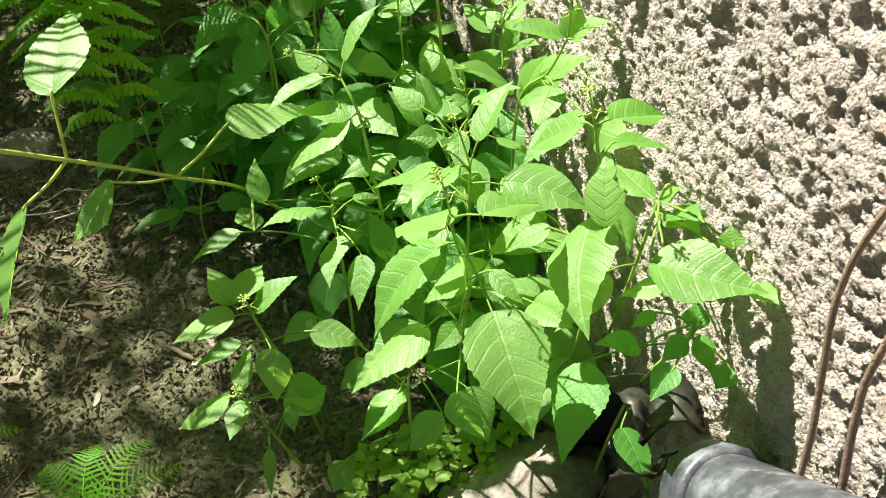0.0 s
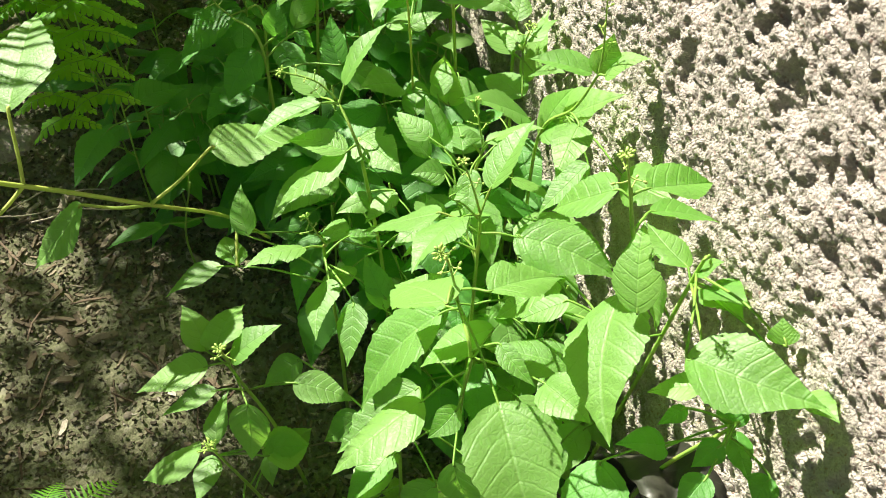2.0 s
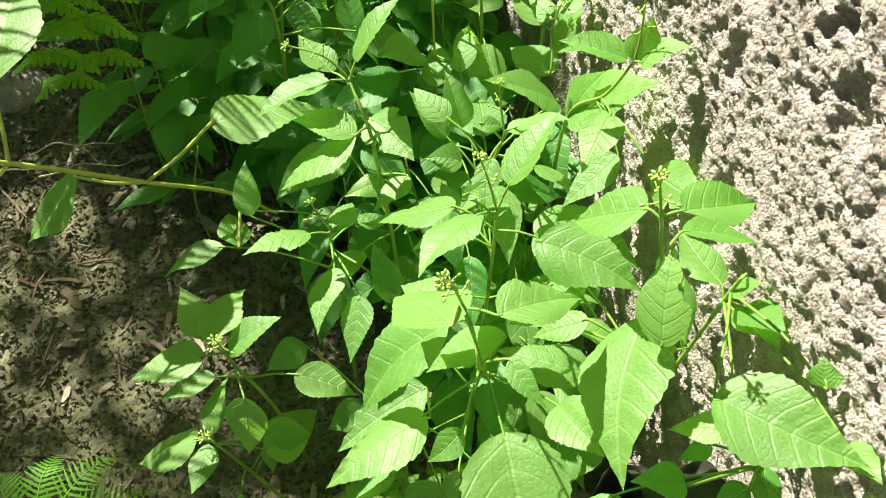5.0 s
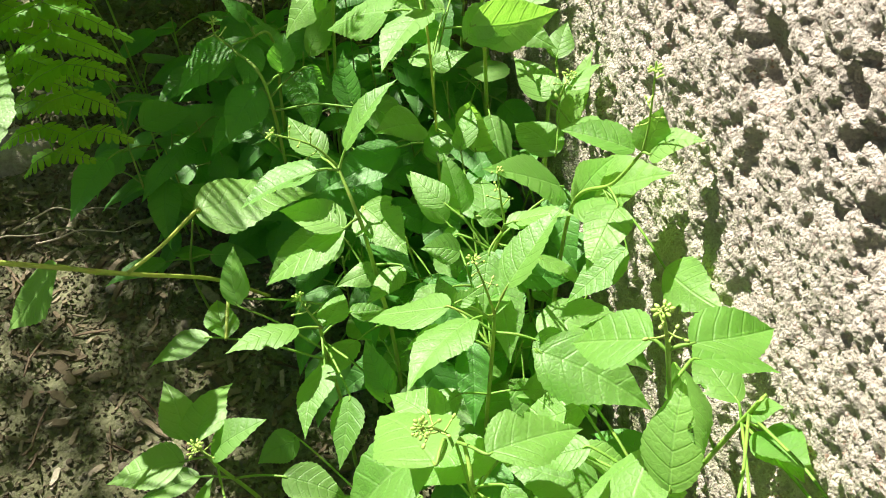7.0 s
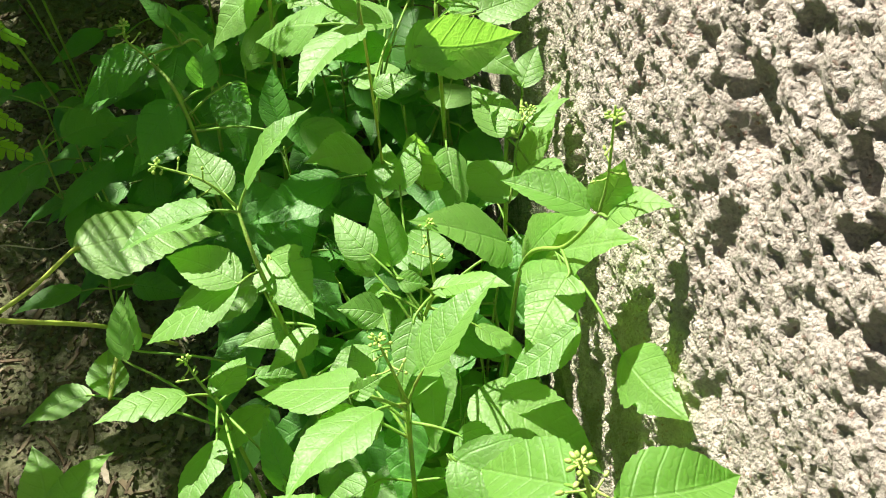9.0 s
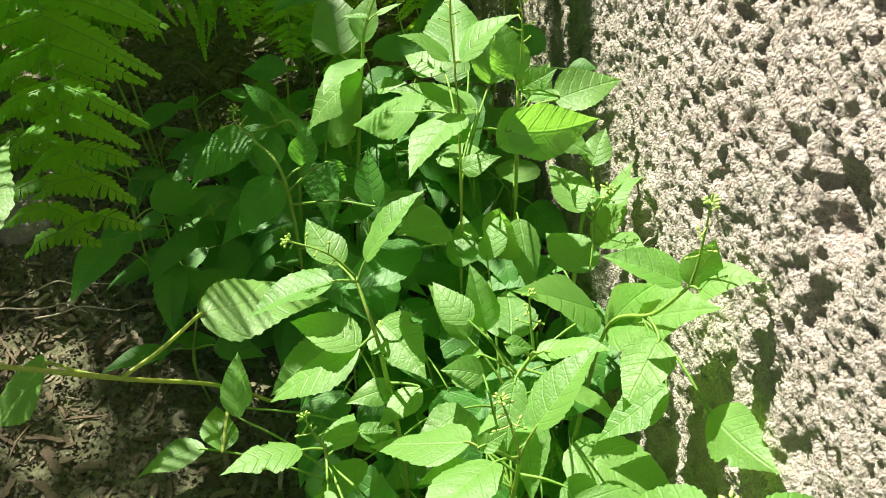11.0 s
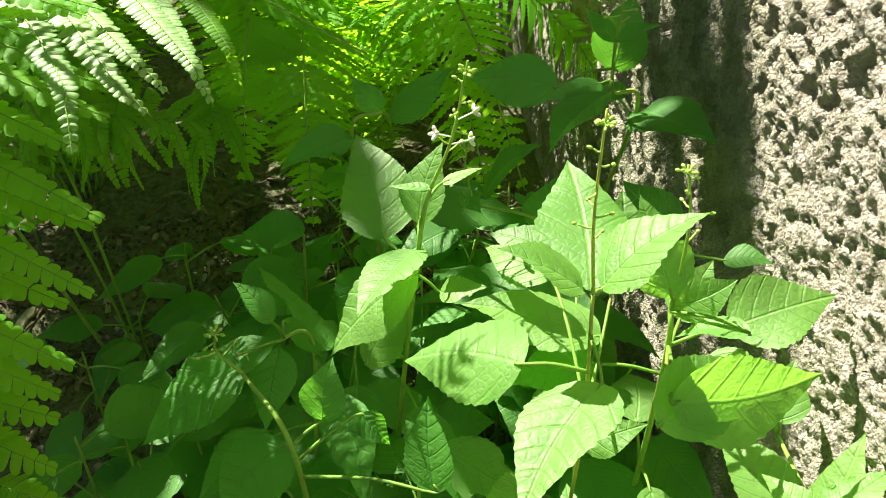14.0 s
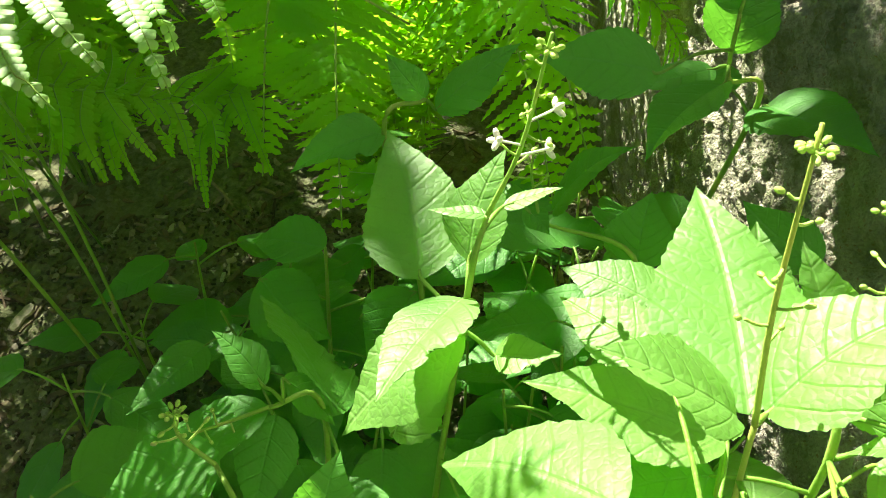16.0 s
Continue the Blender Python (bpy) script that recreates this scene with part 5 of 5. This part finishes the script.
litter("dead_twigs", 240, 3, "thin brown dead twigs and stalks", TWIGS, (0.03, 0.09), (0.0012, 0.003), (0.001, 0.002), (-0.7, 0.25, 0.27, 1.4), 0.25)


def single_wood(name, material):
    """A material whose colour differs from piece to piece."""
    w = Mat(name)
    pick = w.n("ShaderNodeObjectInfo").outputs["Random"]
    col = w.ramp(pick, [(0.0, (0.09, 0.07, 0.043)), (0.4, (0.17, 0.137, 0.088)), (0.8, (0.26, 0.215, 0.15)), (1.0, (0.42, 0.37, 0.29))] if material == "wood" else [(0.0, (0.09, 0.078, 0.055)), (0.6, (0.17, 0.15, 0.11)), (1.0, (0.30, 0.275, 0.23))])
    grain = w.noise(240.0, 5.0, 0.65)
    col = w.mix(w.span(grain, 0.35, 0.7, 0.0, 0.45), col, (0.08, 0.06, 0.04))
    return w.done(w.skin(col, 0.88, w.bump(grain, 0.0014, 0.8), 0.2))


CHIP_ONE, PEBBLE = single_wood("loose wood chip", "wood"), single_wood("pebble", "stone")


def chip_mesh(seed):
    """A flat, split piece of wood with ragged ends, 1 long."""
    rnd = random.Random(seed)
    verts, faces = [], []
    wide, bend = rnd.uniform(0.16, 0.34), rnd.uniform(-0.06, 0.06)
    for i in range(7):
        t = i / 6 - 0.5
        w2 = wide * (0.5 if 0 < i < 6 else rnd.uniform(0.15, 0.42)) * rnd.uniform(0.88, 1.1)
        side, lift = rnd.uniform(-0.03, 0.03), bend * (1 - 4 * t * t) + rnd.uniform(-0.008, 0.008)
        for sy, sz in ((-1, -0.03), (-0.75, 0.035), (0.75, 0.04), (1, -0.02)):
            verts.append((t + rnd.uniform(-0.02, 0.02), sy * w2 + side, sz + lift))
    for i in range(6):
        for j in range(4):
            n = (j + 1) % 4
            faces.append((4 * i + j, 4 * i + n, 4 * i + 4 + n, 4 * i + 4 + j))
    faces += [(3, 2, 1, 0), (24, 25, 26, 27)]
    me = bpy.data.meshes.new("wood_chip")
    me.from_pydata(verts, [], faces)
    me.materials.append(CHIP_ONE)
    return me


def pebble_mesh(seed):
    bm = bmesh.new()
    bmesh.ops.create_icosphere(bm, subdivisions=2, radius=1.0)
    for q in bm.verts:
        q.co *= 1 + 0.25 * noise.noise(q.co * 1.4 + Vector((seed * 3.7, 0, 0)))
        q.co.z *= 0.62
    me = bpy.data.meshes.new("pebble")
    bm.to_mesh(me)
    bm.free()
    me.polygons.foreach_set("use_smooth", [True] * len(me.polygons))
    me.materials.append(PEBBLE)
    return me


rnd = random.Random(202)
chips = [chip_mesh(k) for k in range(9)]
pebbles = [pebble_mesh(k) for k in range(5)]
for i in range(230):
    x, y = rnd.uniform(-0.36, 0.02), rnd.uniform(0.60, 1.15)
    if i > 180:
        x, y = rnd.uniform(-0.06, 0.15), rnd.uniform(0.33, 0.46)
    z = float(ground_height(np.array([x]), np.array([y]))[0])
    ob = new("wood_chip", chips[i % 9])
    ob.matrix_basis = pose(x, y, z + 0.0025, rnd.gauss(0, 9), rnd.gauss(0, 9), rnd.uniform(0, 360)) @ Matrix.Scale(rnd.uniform(0.012, 0.034), 4)
    tagged(ob, "weathered brown wood chip lying on the soil", "wood chip", "wood chips on the soil")
for i in range(70):
    x, y = rnd.uniform(-0.36, 0.10), rnd.uniform(0.38, 1.10)
    z = float(ground_height(np.array([x]), np.array([y]))[0])
    ob = new("pebble", pebbles[i % 5])
    ob.matrix_basis = pose(x, y, z + 0.001, 0, 0, rnd.uniform(0, 360)) @ Matrix.Scale(rnd.uniform(0.0025, 0.0065), 4)
    tagged(ob, "small grey brown pebble on the soil", "pebble", "pebbles on the soil")

# ---- unseen tree, added to shade the soil and the ferns ----
tree = thing("tree", (-1.9, 3.6, 0.0), "unseen young leafy tree added to shade the soil and ferns", "tree")
stalk("trunk", tree, [(-1.9, 3.6, -0.05), (-1.95, 3.35, 1.1), (-2.0, 3.05, 2.2), (-2.0, 2.85, 3.0)], 0.075, 0.03, VINE, 8, 12, lump=0.04)
for bend in range(6):
    z0 = 0.7 + 0.11 * bend
    side = (bend % 3 - 1) * 0.8
    stalk("limb", tree, [(-1.94, 3.4, z0), (-1.5 + 0.2 * side, 3.0 + 0.3 * side, z0 + 0.2), (-0.95 + 0.5 * side, 2.4 + 0.5 * side, z0 + 0.25), (-0.6 + 0.7 * side, 2.05 + 0.7 * side, z0 + 0.15)], 0.022, 0.005, VINE, 6, 8)
across = Vector((0.841, 0.541, 0.0))
upward = Vector((0.391, -0.608, 0.691))
rnd = random.Random(77)
v, f = [], []
# Edges and gaps of the crown are set by where light should fall.
while len(f) < 4 * 6400:
    a, b, d = rnd.uniform(-1.0, 1.6), rnd.uniform(-1.7, -0.10), rnd.uniform(2.1, 2.9)
    edge = (-0.145 if a > 0.60 else -0.178 if a > 0.42 else -0.195 if a > 0.37 else -0.25 if a > 0.25 else -0.33) + (0.02 if a < 0.3 else 0.05) * math.sin(a * 9) + (0.01 if a < 0.3 else 0.04) * math.sin(a * 23 + 1)
    if b > edge:
        continue
    if a < 0.32 and b > -0.80:
        continue
    if 0.32 < a < 0.57 and b > (-0.33 if a < 0.44 else -0.235):
        continue
    if 0.50 < a < 1.1 and -0.70 < b < -0.36 and rnd.random() < 0.97:
        continue
    if a > 0.3 and noise.noise(Vector((a * 5, b * 5, 3.3))) > 0.36:
        continue
    q = across * a + upward * b + SUN * d
    ax = Vector((rnd.uniform(-1, 1), rnd.uniform(-1, 1), rnd.uniform(-0.7, 0.3))).normalized()
    sd = ax.cross(Vector((rnd.uniform(-0.5, 0.5), rnd.uniform(-0.5, 0.5), 1))).normalized()
    ln, wd, k = rnd.uniform(0.06, 0.10), rnd.uniform(0.018, 0.027), len(v)
    nn = ax.cross(sd) * 0.006
    v += [q, q + ax * ln * 0.35 + sd * wd - nn, q + ax * ln * 0.4 + nn, q + ax * ln * 0.35 - sd * wd - nn, q + ax * ln]
    f += [(k, k + 1, k + 2), (k, k + 2, k + 3), (k + 1, k + 4, k + 2), (k + 2, k + 4, k + 3)]
# Extra small leaves, added only to dapple the light on the soil.
for i in range(1650):
    a, b, d = rnd.uniform(-0.38, 0.36), rnd.uniform(-0.80, -0.250), rnd.uniform(2.6, 4.6)
    if b < -0.50 and rnd.random() < 0.4:
        continue
    q = across * a + upward * b + SUN * d
    ax = Vector((rnd.uniform(-1, 1), rnd.uniform(-1, 1), rnd.uniform(-0.7, 0.3))).normalized()
    sd = ax.cross(Vector((rnd.uniform(-0.5, 0.5), rnd.uniform(-0.5, 0.5), 1))).normalized()
    ln, wd, k = rnd.uniform(0.030, 0.058), rnd.uniform(0.010, 0.017), len(v)
    v += [q, q + ax * ln * 0.4 + sd * wd, q + ax * ln * 0.4 - sd * wd, q + ax * ln]
    f += [(k, k + 1, k + 2), (k + 1, k + 3, k + 2)]
# More added leaves that darken the far wall and the herbs behind.
for i in range(420):
    a, b, d = rnd.uniform(0.66, 1.3), rnd.uniform(-0.36, -0.12), rnd.uniform(1.5, 2.2)
    if i > 395:
        a, b, d = rnd.uniform(0.44, 0.57), rnd.uniform(-0.24, -0.15), rnd.uniform(1.2, 1.5)
    elif i > 330:
        a, b = rnd.uniform(0.70, 0.95), rnd.uniform(-0.48, -0.16)
    elif i > 70:
        a, b = rnd.uniform(0.34, 0.58), rnd.uniform(-0.50, -0.27)
    q = across * a + upward * (b + 0.6 * min(a - 0.71, 0.0)) + SUN * d
    ax = Vector((rnd.uniform(-1, 1), rnd.uniform(-1, 1), rnd.uniform(-0.7, 0.3))).normalized()
    sd = ax.cross(Vector((rnd.uniform(-0.5, 0.5), rnd.uniform(-0.5, 0.5), 1))).normalized()
    ln, wd, k = rnd.uniform(0.035, 0.06), rnd.uniform(0.014, 0.02), len(v)
    v += [q, q + ax * ln * 0.4 + sd * wd, q + ax * ln * 0.4 - sd * wd, q + ax * ln]
    f += [(k, k + 1, k + 2), (k + 1, k + 3, k + 2)]
mesh_part("crown", [q - Vector(tree.location) for q in v], f, CROWN, tree)
